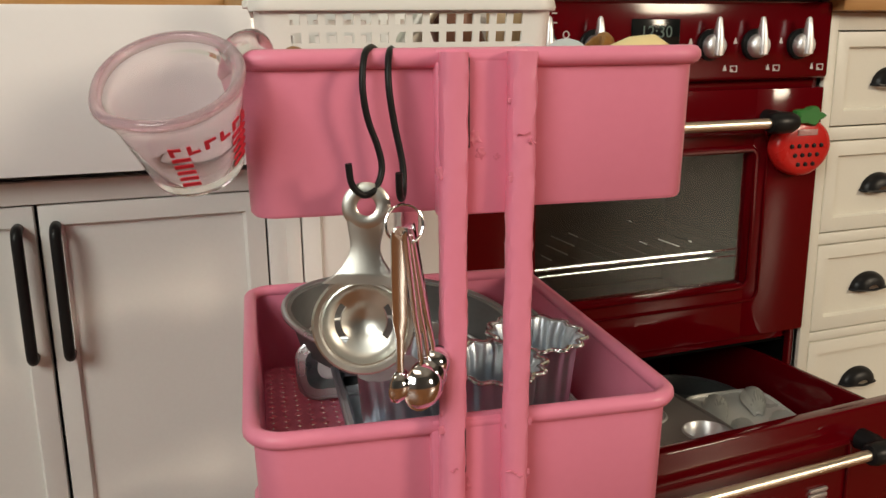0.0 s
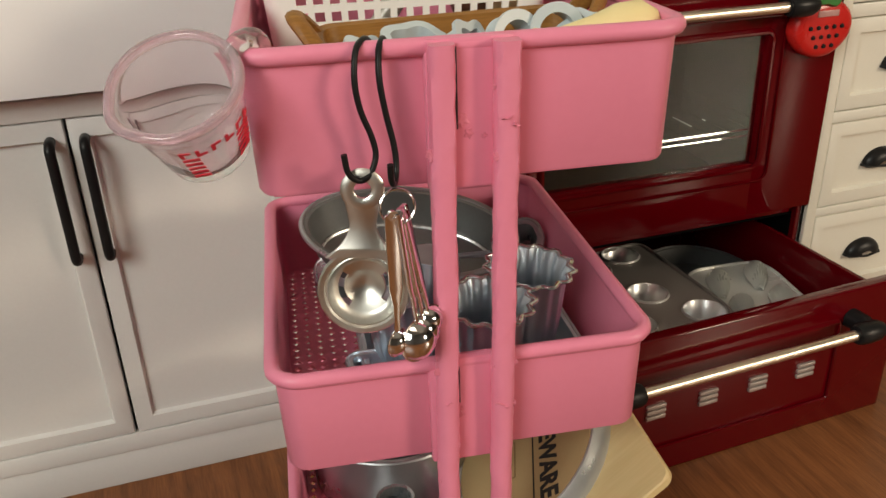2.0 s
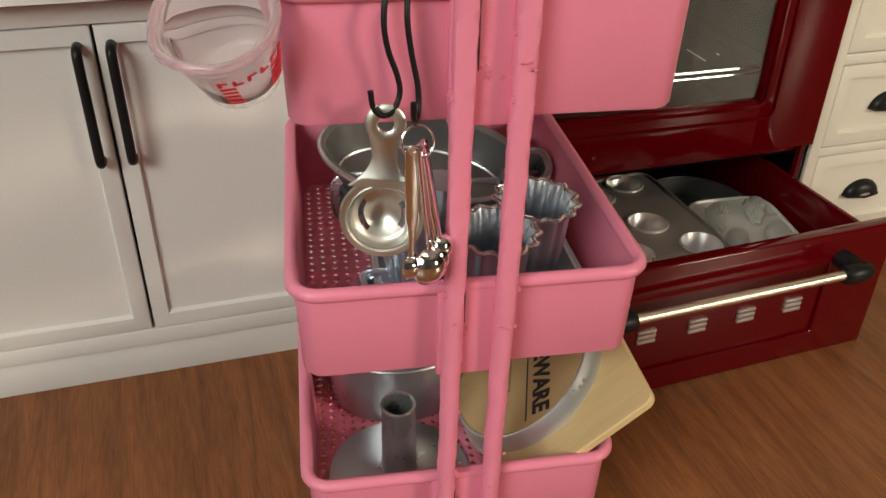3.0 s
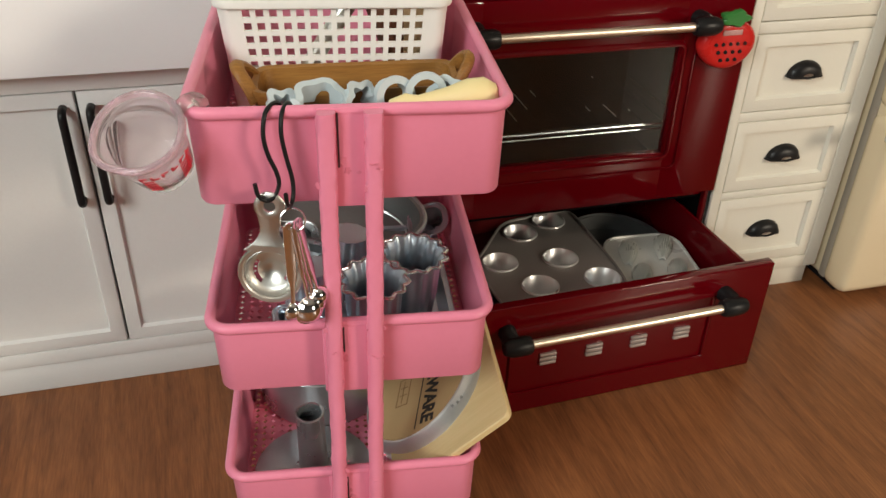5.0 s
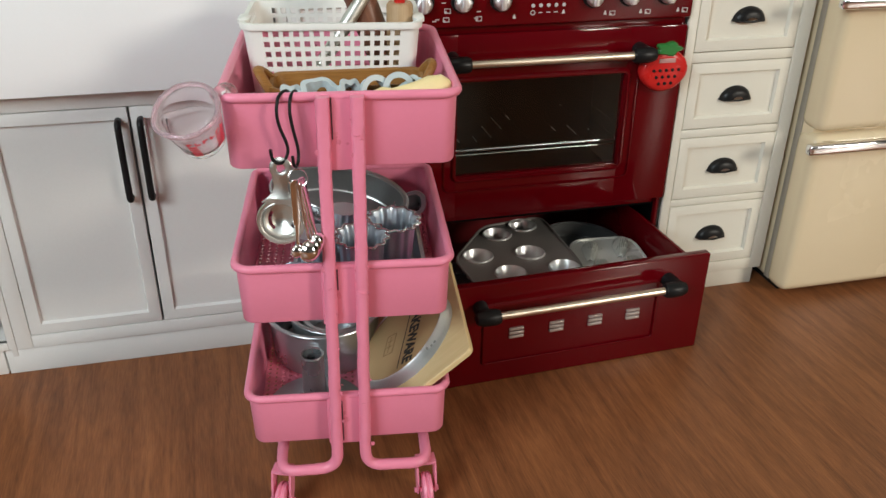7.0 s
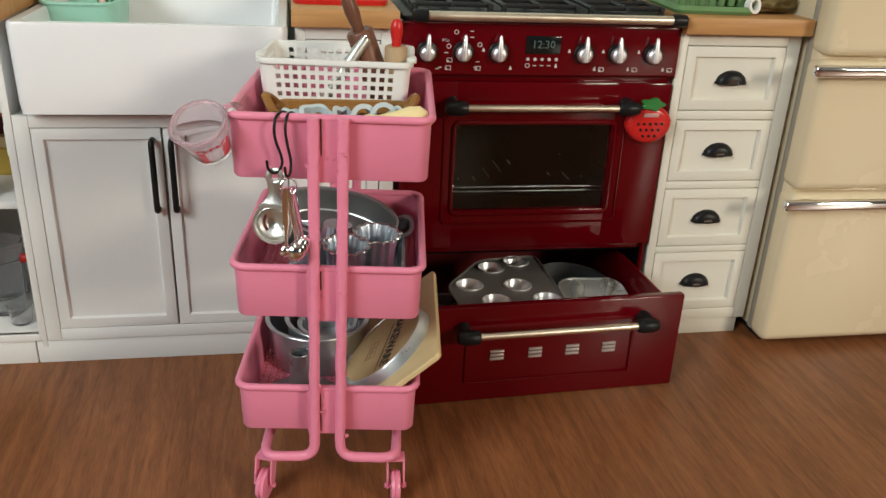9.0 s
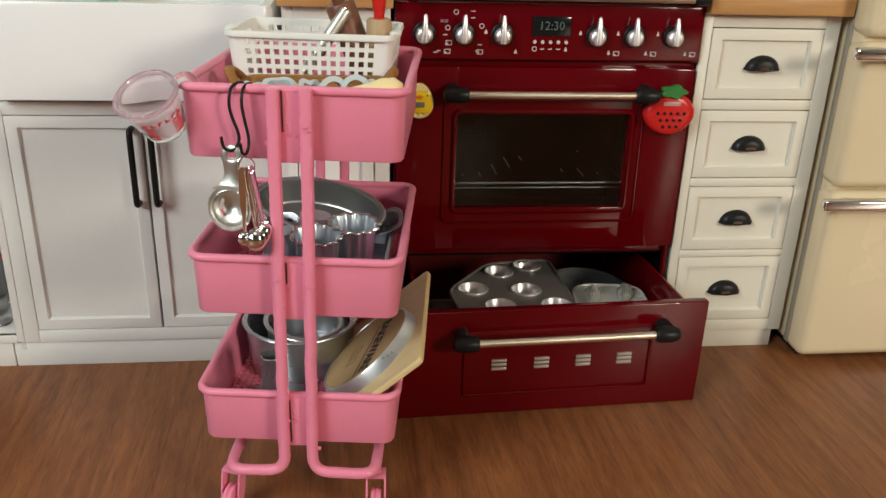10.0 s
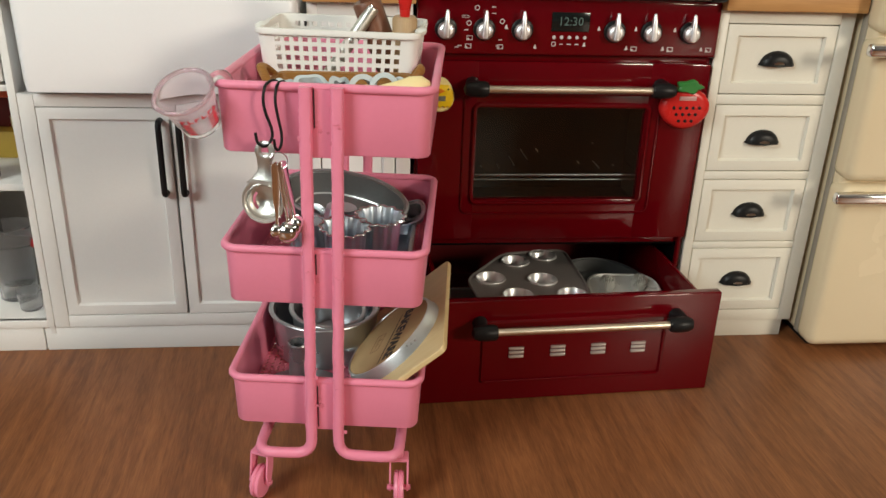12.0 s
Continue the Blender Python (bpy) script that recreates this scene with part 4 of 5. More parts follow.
bmesh.ops.solidify(bowl, geom=bowl.faces[:], thickness=0.25)
part("slotted_cup", bowl, STEEL, es)

# measuring spoons on a ring
ms = thing("measuring_spoons", hung_at(29.2, 88.6, 117.4), "polished steel measuring spoons on a wire ring", "measuring spoons")
part("wire_ring", tube([(2.35 * math.sin(a), 0.5 * math.cos(a), 2.35 * math.cos(a)) for a in [2 * math.pi * k / 28 for k in range(28)]], 0.18, 8, closed=True), CHROME, ms)
for dx, dy, ln, br, yawk, lean in ((-1.2, -1.2, 19.6, 2.0, 8, 1), (0.3, -0.6, 20.2, 3.1, 48, -5), (1.0, 0.5, 19.4, 2.6, 56, -7), (1.6, 1.4, 18.2, 2.2, 62, -9)):
    m = mpose(dx * 0.75, dy * 0.6, -0.6) @ pose(0, 0, 0, 0, lean, 0) @ pose(0, 0, 0, 0, 0, yawk)
    h = loft([rrect(2.1, 0.42, 0.15, 0, 2), rrect(2.3, 0.46, 0.15, -1, 2), rrect(2.0, 0.5, 0.2, -11, 2), rrect(1.1, 0.55, 0.2, -13.5, 2), rrect(0.9, 0.6, 0.25, -ln + br + 0.5, 2), rrect(1.2, 0.5, 0.2, -ln + br - 0.4, 2)])
    sp = part("spoon", h, CHROME, ms, at=m)
    cup = lathe([(0.1, -br * 0.72), (br * 0.5, -br * 0.62), (br * 0.85, -br * 0.3), (br, 0), (br * 1.08, 0.05), (br * 1.08, 0.2), (br * 0.94, 0.15), (br * 0.8, -br * 0.25), (br * 0.45, -br * 0.52), (0.1, -br * 0.6)], 24)
    part("bowl", moved(cup, pose(0, 0, -ln, 0, 0, 40 - yawk * 1.3) @ pose(0, 0, 0, -90, 0, 0)), CHROME, sp)
    part("eyelet", moved(lathe([(0.3, -0.3), (0.75, -0.3), (0.75, 0.3), (0.3, 0.3)], 12, closed=True), pose(0, 0, -0.2, 90, 0, 0)), CHROME, sp)

# measuring cup hooked on the rim
CN = Vector((-0.22, -0.55, 0.80)).normalized()
mc = thing("measuring_cup", top_axes(8.1, 102.8, 124.0, CN, (0.92, 0.25, 0.42)), "clear glass measuring cup with red print hooked on the trolley rim", "measuring cup")


def cup_loop(r, z, spout):
    out = []
    for i in range(48):
        a = 2 * math.pi * i / 48
        d = math.atan2(math.sin(a - math.pi), math.cos(a - math.pi))
        out.append(((r + spout * math.exp(-(d / 0.42) ** 2)) * math.cos(a), (r + spout * 0.5 * math.exp(-(d / 0.42) ** 2)) * math.sin(a), z))
    return out


part("vessel", loft([cup_loop(5.0, 0, 0), cup_loop(5.7, 0.4, 0), cup_loop(6.2, 3, 0), cup_loop(7.6, 10.5, 0.1), cup_loop(8.0, 12.0, 0.4), cup_loop(8.4, 12.7, 0.6), cup_loop(8.45, 13.4, 0.7), cup_loop(8.1, 13.9, 0.7), cup_loop(7.5, 13.9, 0.6), cup_loop(7.0, 13.3, 0.5), cup_loop(6.9, 12.2, 0.4), cup_loop(6.9, 10.4, 0.1), cup_loop(5.5, 3, 0), cup_loop(5.0, 1.6, 0), cup_loop(3.0, 1.2, 0)]), CUP_GLASS, mc)
# tinted ring paints the pink reflection along the clear rim
part("rim", tube(cup_loop(7.95, 13.5, 0.65), 0.66, 10, closed=True), PINK_CAST_GLASS, mc, "thick glass rim tinted with the trolley's reflected pink")
part("handle", tube(smooth([(7.4, 0, 12.6), (9.4, 0, 13.5), (11.3, 0, 13.0), (12.1, 0, 11.2), (11.9, 0, 9.4)], 4), [1.3] * 15 + [1.2, 0.8], 12), CUP_GLASS, mc)


def on_cup(a, z, w, h, name="measure_mark"):
    """A small red printed bar on the cup's wall at an angle and height."""
    r = 6.2 + (z - 3) * 1.4 / 7.5 + 0.12
    m = pose(0, 0, 0, 0, 0, a) @ pose(r, 0, z, 0, 10.5, 0)
    part(name, moved(box(-0.06, 0.06, -w / 2, w / 2, -h / 2, h / 2, 0), m), RED_PRINT, mc)


for k in range(5):
    on_cup(-122, 3.0 + 1.15 * k, 2.1, 0.55)
    on_cup(-60, 3.0 + 1.15 * k, 2.6, 0.5)
    on_cup(-60 + 11, 3.5 + 1.15 * k, 1.6, 0.35)
for k in range(6):
    on_cup(-128 + 15.5 * k, 9.0, 0.5, 1.45, "printed_mark")
    on_cup(-128 + 15.5 * k + 5, 9.0 + 0.45 * (-1) ** k, 1.0, 0.4, "printed_mark")

# ---- bakeware on the middle tier ----


def brioche_mould(at, label, r=7.4, rb=5.0, h=15.5):
    n, lobes, amp = 192, 13, 0.42
    prof = [(rb, 0, 0.2), (rb + (r - rb) * 0.4, h * 0.5, 0.45), (r - 1.1, h * 0.92, 0.7), (r - 0.5, h, 1.0), (r + 0.2, h + 0.15, 1.1), (r + 0.2, h + 0.45, 1.1), (r - 0.6, h + 0.3, 1.0), (r - 1.4, h * 0.92, 0.65), (rb + (r - rb) * 0.4 - 0.4, h * 0.5, 0.4), (rb - 0.4, 0.5, 0.15), (0.2, 0.5, 0)]
    m = thing("brioche_mould", at, label, "baking mould", "fluted brioche moulds")
    part("fluted_cup", lathe(prof, n, lobes, amp), ALU, m)
    lip = []
    for k in range(n):
        a = 2 * math.pi * k / n
        rr = r + 0.2 + 1.1 * amp * math.cos(lobes * a)
        lip.append((rr * math.cos(a), rr * math.sin(a), h + 0.3))
    part("rolled_rim", tube(lip, 0.36, 8, closed=True), ALU_BRIGHT, m)
    return m


brioche_mould(mid_at(58.0, 111.0, 76.0, 3, 2, 0), "shiny fluted aluminium brioche mould standing upright", r=7.4, h=19)
brioche_mould(mid_at(47.6, 103.4, 76.2, 4, 0, 10), "shiny fluted aluminium brioche mould standing upright", r=7.3, h=18.4)
brioche_mould(mid_at(46.5, 128, 91.5, 180, 6, 0), "fluted aluminium brioche mould turned upside down", r=7.2)
brioche_mould(mid_at(35.5, 116, 90.5, 176, -8, 20), "fluted aluminium brioche mould turned upside down", r=6.4, h=14.5)


def pan(w, d, h, r, mat_, name, at, label, category, t=0.6, lip=1.4, group=""):
    p = thing(name, at, label, category, group)
    part("shell", loft([rrect(w - 3, d - 3, r, 0), rrect(w, d, r + 0.8, h), rrect(w + 2 * lip, d + 2 * lip, r + 1.5, h + 0.1), rrect(w + 2 * lip, d + 2 * lip, r + 1.5, h + 0.5), rrect(w - 2 * t + 0.8, d - 2 * t + 0.8, r + 0.4, h + 0.5), rrect(w - 3 - t, d - 3 - t, r, t)]), mat_, p)
    part("rolled_rim", tube(rrect(w + 2 * lip, d + 2 * lip, r + 1.5, h + 0.3), 0.45, 6, closed=True), mat_, p)
    return p


pan(38, 48, 5.5, 1.2, ALU, "baking_tin", mid_at(50.0, 124.0, 74.1, 0, 0, YAW), "shallow rectangular aluminium baking tin under the moulds", "baking tin", lip=0.8)
pan(12, 8, 4, 2, NONSTICK, "loaf_tin", mid_axes(35.0, 150, 78.4, (-0.35, -0.9, 0.32), (1, 0, 0)), "small grey rectangular tin standing on edge", "baking tin")
pan(16, 10, 6, 1.5, ALU, "loaf_tin", mid_axes(30.8, 107, 74.2, (0.1, 0.0, 1.0), (0, 1, 0)), "narrow aluminium loaf tin", "baking tin", lip=0.8)
pan(9, 7, 5, 2.2, NONSTICK, "tart_tin", mid_axes(72.8, 146, 79.5, (-0.45, -0.5, 0.75), (1, 0, 0)), "small grey tart tin against the trolley side", "baking tin", lip=1.0)

# oval roasting pan standing against the back
ov = thing("oval_roasting_pan", mid_axes(47.2, 147.0, 88.0, (0.02, -0.34, 0.94), (0.93, -0.25, -0.27)), "grey nonstick oval roasting pan tilted behind the moulds", "roasting pan")
part("shell", loft([oval(18.5, 9.6, -8.2, 64), oval(19.6, 10.6, -7.8, 64), oval(22.0, 12.6, -0.5, 64), oval(23.2, 13.8, 0, 64), oval(23.2, 13.8, 0.5, 64), oval(21.6, 12.2, 0.4, 64), oval(19.2, 10.2, -7.0, 64), oval(18.2, 9.2, -7.5, 64)]), SHEET_TIN, ov)
part("rolled_rim", tube(oval(23.0, 13.6, 0.3, 64), 0.6, 8, closed=True), NONSTICK, ov)
part("base_ridge", tube(oval(18.6, 9.6, -7.2, 64), 0.32, 6, closed=True), TIN, ov)

# ---- bakeware on the bottom tier ----
tp = thing("tube_pan_base", low_at(32.8, 111.0, 31.9, 0, 0, 0), "grey metal tube pan base with a tall chimney", "cake pan")
part("disc", lathe([(0.5, 0), (15.2, 0), (15.5, 0.4), (15.2, 0.9), (9, 1.6), (4.2, 2.4), (0.5, 2.4)], 56), NONSTICK, tp)
part("chimney", lathe([(3.9, 2.0), (3.7, 6), (3.5, 19.6), (3.75, 20.1), (3.6, 20.5), (3.1, 20.2), (2.9, 12), (3.0, 2.0)], 32, closed=True), NONSTICK, tp)
# near-black disc paints the dark depth of the chimney
part("chimney_well", lathe([(0.1, 2.2), (2.95, 2.2), (2.95, 2.6), (0.1, 2.6)], 24), SHADE_BLACK, tp)


def round_pan(name, at, r, h, label, mat_=NONSTICK):
    p = thing(name, at, label, "cake pan", "round cake pans")
    part("shell", lathe([(0.3, 0), (r - 1.2, 0), (r - 0.8, 0.4), (r, h), (r + 0.9, h + 0.1), (r + 0.9, h + 0.6), (r - 0.5, h + 0.5), (r - 1.4, 0.9), (0.3, 0.7)], 64), mat_, p)
    part("rolled_rim", tube(oval(r + 0.7, r + 0.7, h + 0.35, 64), 0.55, 8, closed=True), mat_, p)
    return p


round_pan("cake_pan", low_at(40.3, 144.0, 31.9), 19.3, 16.4, "large grey round cake pan")
round_pan("cake_pan", low_at(43.0, 143.0, 35.8, 2, 2, 0), 15.0, 12.4, "smaller grey round cake pan nested in another")
round_pan("cake_pan", low_at(44.2, 142.4, 37.6, 3, -2, 0), 10.6, 9.0, "small grey round cake pan nested in others")

BN = Vector((-0.66, 0.086, 0.745))
UPS = Vector((0.80, 0.10, 0.59))
cb = thing("cutting_board", low_axes(69.6, 124.0, 48.6, BN, (0.129, 0.992, 0)), "pale wooden cutting board leaning out over the trolley side", "cutting board")
part("slab", loft([rrect(66, 36.6, 2.0, -0.9), rrect(66.5, 37, 2.2, -0.6), rrect(66.5, 37, 2.2, 0.7), rrect(66, 36.6, 2.0, 1.0)]), BOARD_WOOD, cb)
pd = thing("label_cake_pan", low_axes(62.6, 119.2, 49.4, BN, (-0.40, -0.92, -0.20)), "round silver cake pan with a printed cardboard insert", "cake pan")
part("shell", lathe([(0.3, -5.8), (20.4, -5.8), (20.8, -5.5), (20.6, -5.1), (19.9, -4.9), (18.6, -0.4), (18.3, 0.05), (17.9, 0.1), (17.6, -0.5), (0.3, -0.7)], 64), TIN, pd)
card = part("card_disc", lathe([(0.2, -0.55), (17.5, -0.55), (17.6, -0.3), (17.5, -0.1), (0.2, -0.1)], 64), CARD, pd, "brown cardboard disc")
part("printed_word", moved(text_mesh("BAKEWARE", 5.4, 0.04, 0.2), pose(2.0, 6.2, -0.04) @ Matrix.Diagonal((0.92, 1.08, 1, 1))), INK, card, "black printed word")
for a, b, w, h in ((3.0, 2.6, 26, 0.35),):
    part("printed_line", box(a - w / 2, a + w / 2, b - h / 2, b + h / 2, -0.1, -0.03, 0), INK, card)
for a, b, w, h in ((2, -2.2, 9, 0.3), (2, -6.2, 9, 0.3), (-2.4, -4.2, 0.3, 4), (6.4, -4.2, 0.3, 4), (0.5, -4.2, 0.3, 2.6), (3, -4.2, 0.3, 2.6), (2, -4.4, 7, 0.25)):
    part("printed_line", box(a - w / 2, a + w / 2, b - h / 2, b + h / 2, -0.1, -0.04, 0), BROWN_INK, card)

# ---- tins in the cooker's drawer ----


def muffin_plate(name, at, outline, cups, r, depth, mat_, label, group):
    """A sheet with round wells; the sheet's holes are closed by the wells' rims."""
    p = thing(name, at, label, "baking tin")
    bm = bmesh.new()
    outer = [bm.verts.new((x, y, 0)) for x, y in outline]
    edges = [bm.edges.new((outer[i], outer[(i + 1) % len(outer)])) for i in range(len(outer))]
    for cx, cy in cups:
        ring = [bm.verts.new((cx + r * math.cos(2 * math.pi * k / 28), cy + r * math.sin(2 * math.pi * k / 28), 0)) for k in range(28)]
        edges += [bm.edges.new((ring[k], ring[(k + 1) % 28])) for k in range(28)]
    bmesh.ops.triangle_fill(bm, edges=edges, use_beauty=True)
    drop = [f for f in bm.faces if any((f.calc_center_median().x - cx) ** 2 + (f.calc_center_median().y - cy) ** 2 < (r * 0.9) ** 2 for cx, cy in cups)]
    bmesh.ops.delete(bm, geom=drop, context="FACES_ONLY")
    for f in bm.faces:
        if f.normal.z < 0:
            f.normal_flip()
    part("sheet", bm, mat_, p)
    part("rolled_edge", tube([(x, y, 0) for x, y in outline], 0.6, 8, closed=True), mat_, p)
    for cx, cy in cups:
        # wells take a lighter tin than the sheet
        part("well", moved(lathe([(0.2, -depth - 0.4), (r - 1.4, -depth - 0.4), (r, -0.4), (r + 0.5, 0.1), (r + 0.4, 0.6), (r + 0.05, 0.75), (r - 0.25, 0.4), (r - 1.5, -depth), (0.2, -depth)], 32), pose(cx, cy, 0)), TIN, p, "lighter tin well")
    return p


def blob_outline(pts, r):
    """A polygon with rounded corners."""
    q = [Vector((x, y, 0)) for x, y in pts]
    out = []
    n = len(q)
    for i in range(n):
        a, b, c = q[i - 1], q[i], q[(i + 1) % n]
        u, v = (a - b).normalized(), (c - b).normalized()
        p0, p1 = b + u * r, b + v * r
        for k in range(6):
            t = k / 5
            w = p0 * (1 - t) ** 2 + b * 2 * t * (1 - t) + p1 * t ** 2
            out.append((w.x, w.y))
    return out


MUFFIN_TIN = mat("brown_grey_nonstick_sheet", (0.30, 0.285, 0.27), 0.36, 0.45, second=(0.24, 0.228, 0.218), grain=1300, large=70, bump=0.2)
cups6 = [(-20.8, 0.5), (1.5, 0.5), (-10.6, -16.5), (12.3, -14.5), (-8.3, 20.5), (5.0, 28.5)]
muffin_plate("muffin_tin", mpose(131.6, 187.0, 37.3, -2, 0, -5), blob_outline([(-31, -1), (-25, -29), (19, -29), (20, -8), (16, 37), (-13, 30)], 6), cups6, 6.1, 9.0, MUFFIN_TIN, "grey nonstick muffin tin with six round wells", "")
MADTIN = mat("pale_satin_tin", (0.80, 0.81, 0.77), 0.32, 0.25, second=(0.72, 0.73, 0.69), bump=0.2)
mad = muffin_plate("madeleine_tin", mpose(172.5, 191.5, 28.6, 6, 0, -4), blob_outline([(-16, -17), (16, -17), (15.5, 15), (-15.5, 15)], 9), [], 5, 4, MADTIN, "light grey madeleine tin with shell-shaped wells", "")
for cx, cy, rot in ((-8.0, 3.5, -18), (6.6, 5, -20), (-8.0, -11, -18), (6.6, -10, -20)):
    bm = bmesh.new()
    rws = []
    for j in range(13):
        v = j / 12
        wv = 4.0 * math.sin(math.pi * (0.10 + 0.78 * v)) ** 0.7 * (0.72 + 0.4 * v)
        swell = math.sin(math.pi * (0.06 + 0.86 * v)) ** 0.6
        rws.append([bm.verts.new((wv * (2 * i / 56 - 1), -6.5 + 13 * v, 0.15 + swell * (3.0 * max(0.0, 1 - (2 * i / 56 - 1) ** 2) ** 0.5 + 0.85 * math.cos(i * math.pi / 4)))) for i in range(57)])
    for a, b in zip(rws, rws[1:]):
        for i in range(56):
            bm.faces.new((a[i], a[i + 1], b[i + 1], b[i]))
    bmesh.ops.recalc_face_normals(bm, faces=bm.faces[:])
    bmesh.ops.solidify(bm, geom=bm.faces[:], thickness=0.2)
    part("shell_well", moved(bm, pose(cx, cy, 0, 0, 0, rot) @ Matrix.Diagonal((1.0, 1.0, 1.55, 1))), MADTIN, mad)
round_pan("pie_pan", mpose(165, 207, 20.2, 6, 0, 0), 20.5, 6.4, "dark round pie pan at the drawer's back", DARK_TIN)
pan(60, 40, 4, 3, NONSTICK, "oven_tray", mpose(125, 200, 12.7, 0, 0, 0), "dark flat oven tray on the drawer's floor", "baking tin")

# ---- timers on the cooker ----
st = thing("strawberry_timer", axes(188.0, 195.2, 110.9, (0, -1, 0), (1, 0, 0)), "red strawberry-shaped kitchen timer on the cooker", "kitchen timer")
sb_pts = [(9.9 * math.cos(a), 8.6 * math.sin(a)) for a in [2 * math.pi * k / 36 for k in range(36)]]
sb_pts = [(x * (1.06 if y > 0 else 1 + 0.06 * (1 - (y / 8.6) ** 2) - 0.05 * (-y / 8.6)), y) for x, y in sb_pts]
part("case", loft([[(x * k, y * k, z) for x, y in sb_pts] for k, z in ((0.9, -2.4), (0.98, -1.6), (1.0, 0), (0.97, 1.5), (0.88, 2.4), (0.7, 2.9))]), RED_PLASTIC, st)
leaf = []
for k in range(20):
    a = 2 * math.pi * k / 20
    rr = 4.9 if k % 4 == 0 else (3.4 if k % 4 == 2 else 4.2)
    leaf.append((rr * 1.25 * math.cos(a), 9.2 + 0.62 * rr * math.sin(a)))
part("leaf", loft([[(x, y, 1.6) for x, y in leaf], [(x, y, 3.4) for x, y in leaf], [(x * 0.85, 9.2 + (y - 9.2) * 0.85, 3.9) for x, y in leaf]]), GREEN_PLASTIC, st, "green leaf top")
part("display", box(-3.6, 3.6, 3.6, 5.4, 2.6, 3.2, 0.2), mat("rose_grey_lcd", (0.55, 0.30, 0.28), 0.3, bump=0), st)
for j, n in enumerate((5, 4, 3)):
    for i in range(n):
        part("button", moved(lathe([(0.05, 0), (0.75, 0), (0.55, 0.6), (0.05, 0.7)], 10), pose((i - (n - 1) / 2) * 2.7, 0.6 - 2.7 * j, 2.75)), BLACK, st)

ct = thing("chick_timer", axes(87.4, 195.4, 115.2, (0, -1, 0), (1, 0, 0)), "yellow chick-shaped kitchen timer on the cooker", "kitchen timer")
eg = [(5.6 * math.cos(a) * (1 - 0.16 * math.sin(a)), 7.0 * math.sin(a)) for a in [2 * math.pi * k / 36 for k in range(36)]]
part("case", loft([[(x * k, y * k, z) for x, y in eg] for k, z in ((0.95, -2.2), (1.0, -1), (0.98, 0.2), (0.9, 0.8))]), CLEAR_YELLOW, ct)
zig = [(x * 0.92, min(y, 4.6) * 0.92 if y > 0 else max(y * 0.92, -4.2 - 0.9 * (k % 2))) for k, (x, y) in enumerate(eg)]
part("face", loft([[(x, y, 0.7) for x, y in zig], [(x, y, 1.3) for x, y in zig], [(x * 0.9, y * 0.9, 1.6) for x, y in zig]]), YELLOW_PLASTIC, ct)
part("beak", loft([[(-1.9, 1.9, 1.5), (0, 0.8, 1.5), (1.9, 1.9, 1.5), (0, 3.0, 1.5)], [(-1.2, 1.9, 2.1), (0, 1.2, 2.1), (1.2, 1.9, 2.1), (0, 2.5, 2.1)]]), ORANGE, ct)
part("display", box(-2.0, 2.0, -2.1, -0.1, 1.4, 1.9, 0.15), LCD, ct)
for s in (-1, 1):
    part("eye", moved(lathe([(0.05, 0), (0.4, 0), (0.3, 0.3), (0.05, 0.35)], 10), pose(s * 3.0, 2.5, 1.5)), BLACK, ct)

# ---- in the sink and on the worktops ----
dr_b = thing("dish_drainer", mpose(-53, 256, 136, 6, 0, 0), "mint green plastic dish drainer in the sink", "dish drainer")
part("tub", loft([rrect(27, 34, 5, 0), rrect(31, 39, 6, 17), rrect(33, 41, 7, 17.2), rrect(33, 41, 7, 18.2), rrect(29.5, 37.5, 6, 18), rrect(25.5, 32.5, 5, 1.2)]), MINT, dr_b)
part("foot", join(*[box(x - 2, x + 2, y - 2, y + 2, -15.5, 0.3, 0.4) for x in (-10, 10) for y in (-12, 12)]), MINT, dr_b)
for k in range(4):
    part("slot_rib", box(0 + 3.0 * k, 1.4 + 3.0 * k, 16.4, 18.2, 4, 15, 0.3), GREEN_PAINT, dr_b)
sg = thing("sponge", mpose(-60.5, 245, 137.5, 14, 0, -12), "rose pink sponge with a brown scrub pad", "sponge")
part("foam", box(-4, 3, -5, 5, 0, 12.5, 1.0, 3), ROSE, sg)
part("scrub_pad", box(3, 5.5, -5, 5, 0, 12.5, 0.7, 2), DARK_SPONGE, sg)
solid("sponge", box(-4.6, 4.6, -4.5, 4.5, 0, 11.5, 1.2, 3), AMBER, mpose(-48.8, 245, 137.5, 12, 0, 6), "amber yellow sponge block", "sponge")
solid("dish_brush", tube([(0, 0, 0), (-2, 2, 9), (-5, 4, 20)], [1.5, 1.3, 1.2], 12), PALE_PINK, mpose(-43.0, 247, 137.6), "pale pink brush handle in the drainer", "brush")
tt = thing("red_tray", mpose(54.5, 232, 157.0), "oatmeal cloth on a red rimmed tray", "tray")
part("rim", loft([rrect(38, 50, 5, 0), rrect(39, 51, 5, 1.8), rrect(37, 49, 4.5, 2.4), rrect(35.5, 47.5, 4, 1.6), rrect(35, 47, 4, 0.6)]), RED_PLASTIC, tt)
part("cloth", box(-15, 14, -20, 20, 1.2, 3.6, 0.9, 3), OATMEAL, tt)
gc = thing("green_crate", mpose(217, 226, 157.0, 0, 0, -3), "green painted slatted crate on the worktop", "crate")
part("base", loft([rrect(34, 44, 3, 0), rrect(36, 46, 4, 1.5), rrect(34, 44, 4, 3.4), rrect(30, 40, 3, 3.2), rrect(29, 39, 3, 1.2)]), GREEN_PAINT, gc)
for k in range(7):
    part("slat", box(-15 + 4.5 * k, -12.4 + 4.5 * k, -17.5, -15.5, 3, 18, 0.4), GREEN_PAINT, gc)
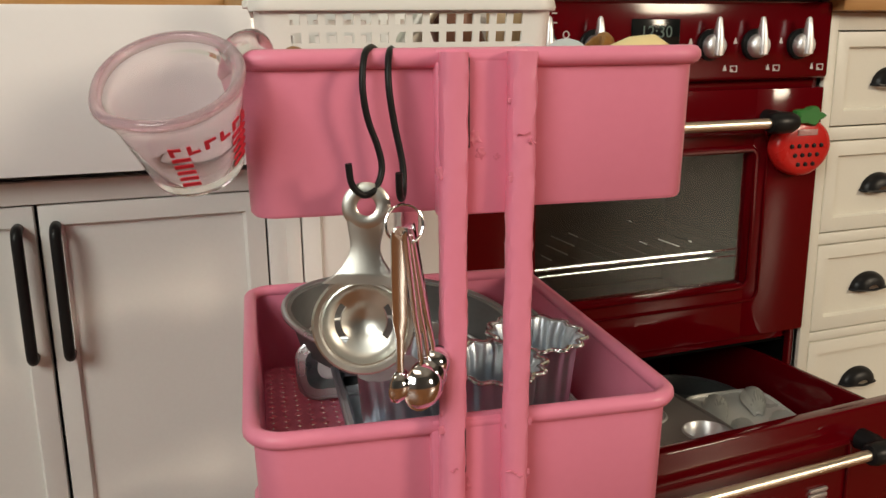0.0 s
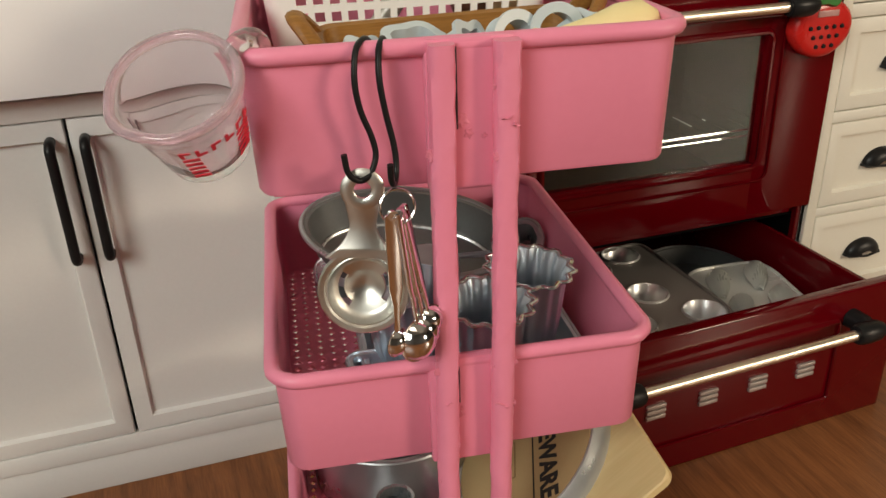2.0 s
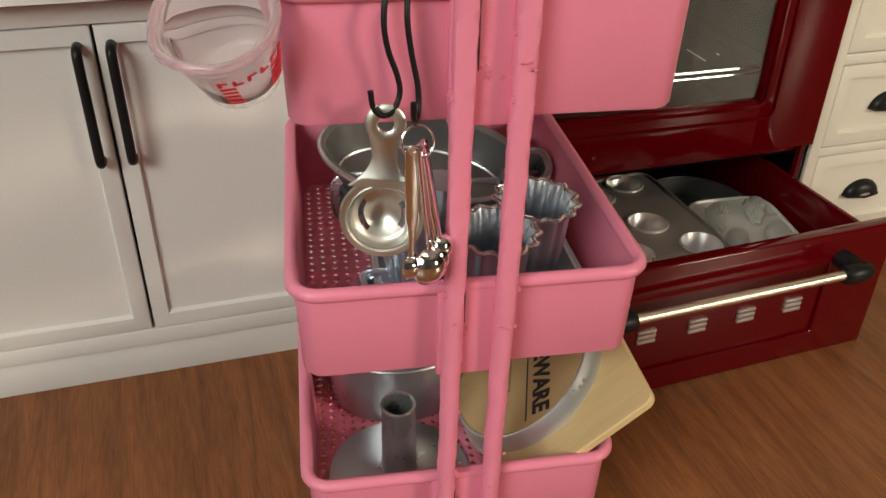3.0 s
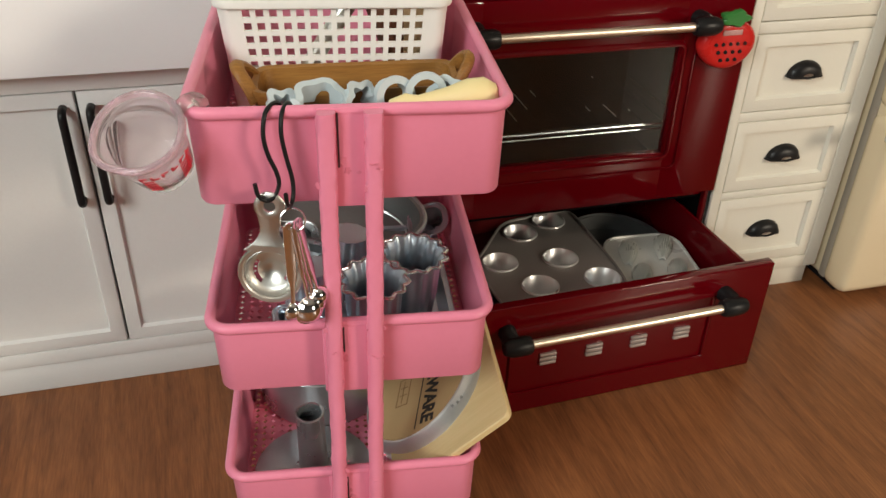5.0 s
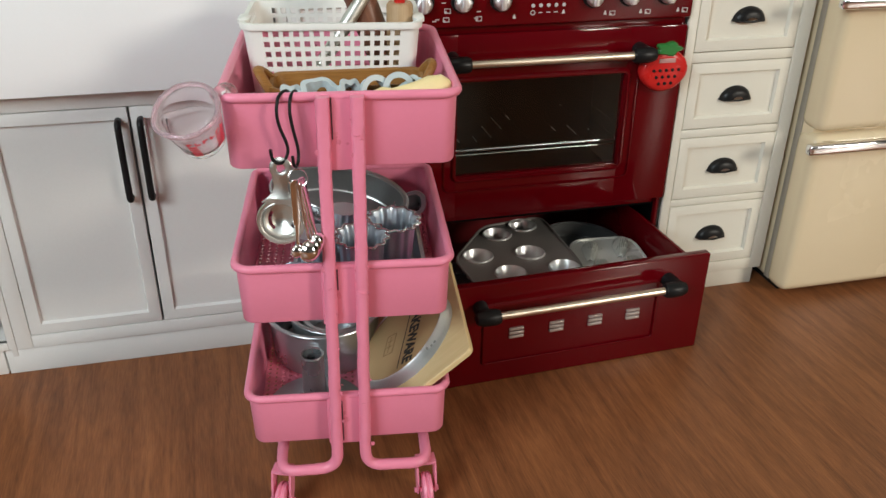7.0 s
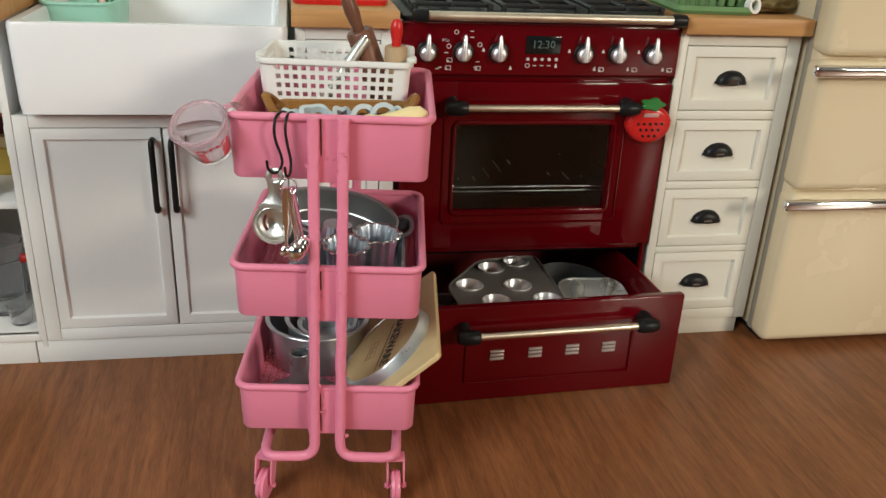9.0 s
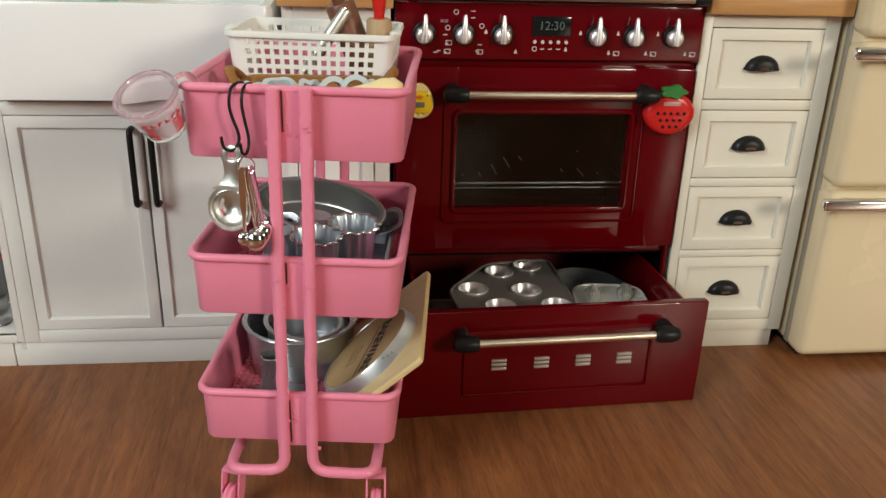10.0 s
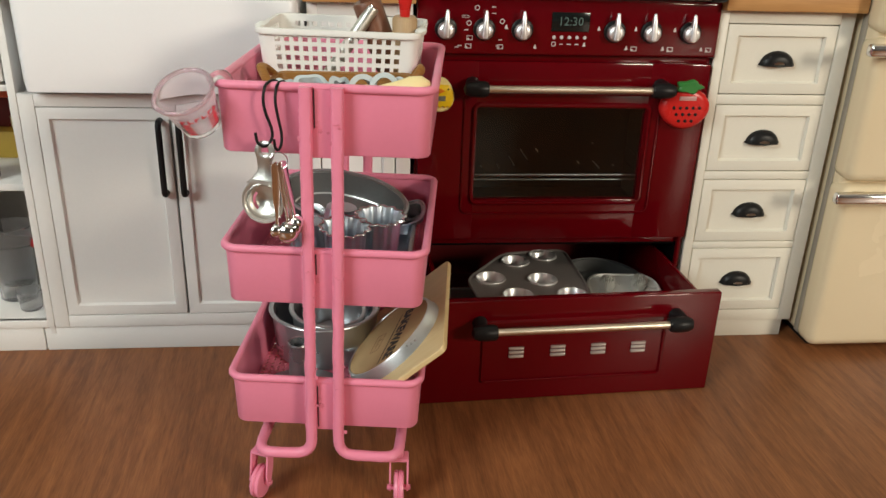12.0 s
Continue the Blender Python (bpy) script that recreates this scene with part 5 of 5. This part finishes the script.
part("top_rail", box(-16, 16, -18, -15, 17.5, 20.5, 0.5), GREEN_PAINT, gc)
bg = bmesh.new()
bmesh.ops.create_icosphere(bg, subdivisions=5, radius=1)
for v in bg.verts:
    n3 = noise.noise(v.co * 2.1 + Vector((3, 1, 7))) * 0.28 + noise.noise(v.co * 6 + Vector((1, 4, 2))) * 0.08
    c = v.co * (1 + n3)
    v.co = Vector((c.x * 17, c.y * 14, max(-6.0, c.z * 8)))
moved(bg, pose(0, 0, 6.1))
solid("cloth_bag", bg, OLIVE, mpose(243, 220, 157.0), "rumpled olive cloth on the worktop", "cloth")
solid("napkin_ring", lathe([(2.2, 0), (3.6, 0), (3.6, 3), (2.2, 3)], 24, closed=True), WHITE_PLASTIC, mpose(233, 207, 160.7, 80, 0, 20), "white plastic ring lying on the worktop", "ring")

# ---- on the open shelves ----


def jug(at, r, h, label, grip=None):
    j = thing("glass_jug", at, label, "jug", "glassware on the shelves")
    part("vessel", lathe([(0.3, 0), (r * 0.8, 0), (r * 0.9, 0.6), (r, h * 0.8), (r * 1.1, h), (r * 1.02, h + 0.2), (r * 0.93, h * 0.8), (r * 0.8, 1.2), (0.3, 1.0)], 32), JUG_GLASS, j)
    if grip:
        part("handle", tube(smooth([(r * 0.95, 0, h * 0.75), (r + 6, 0, h * 0.78), (r + 9, 0, h * 0.74)], 4), 2.2, 10), grip, j)
    return j


jug(mpose(-97, 225, 15.1), 9, 34, "clear glass jug with a red handle", RED_PLASTIC)
jug(mpose(-104, 244, 15.1), 13, 20, "wide clear glass bowl-jug on the lower shelf")
jug(mpose(-88, 212, 15.1), 5, 9, "small clear glass on the lower shelf")
jug(mpose(-99, 213, 74.6), 8, 26, "clear glass beaker on the upper shelf")
wbx = thing("storage_box", mpose(-92, 255, 74.6), "mustard box with an orange-red lid", "box")
part("box_body", box(-14, 14, -14, 14, 0, 12, 0.6), YELLOW_BOX, wbx)
part("lid", box(-14.5, 14.5, -14.5, 14.5, 27, 32, 0.8), TERRACOTTA, wbx)
part("round_pot", moved(lathe([(0.3, 0), (8, 0), (8.4, 1), (8.4, 5), (0.3, 5.2)], 24), pose(2, -4, 12)), BOARD_WOOD, wbx)
part("upper_body", box(-13.5, 13.5, -6, 13.5, 12, 27, 0.6), RED_DULL, wbx)
solid("wall_hook", box(-2.0, 0, -3, 3, 0, 13, 0.9, 3), WHITE_PLASTIC, mpose(-77.6, 206, 95), "white plastic clip on the shelf side", "clip")
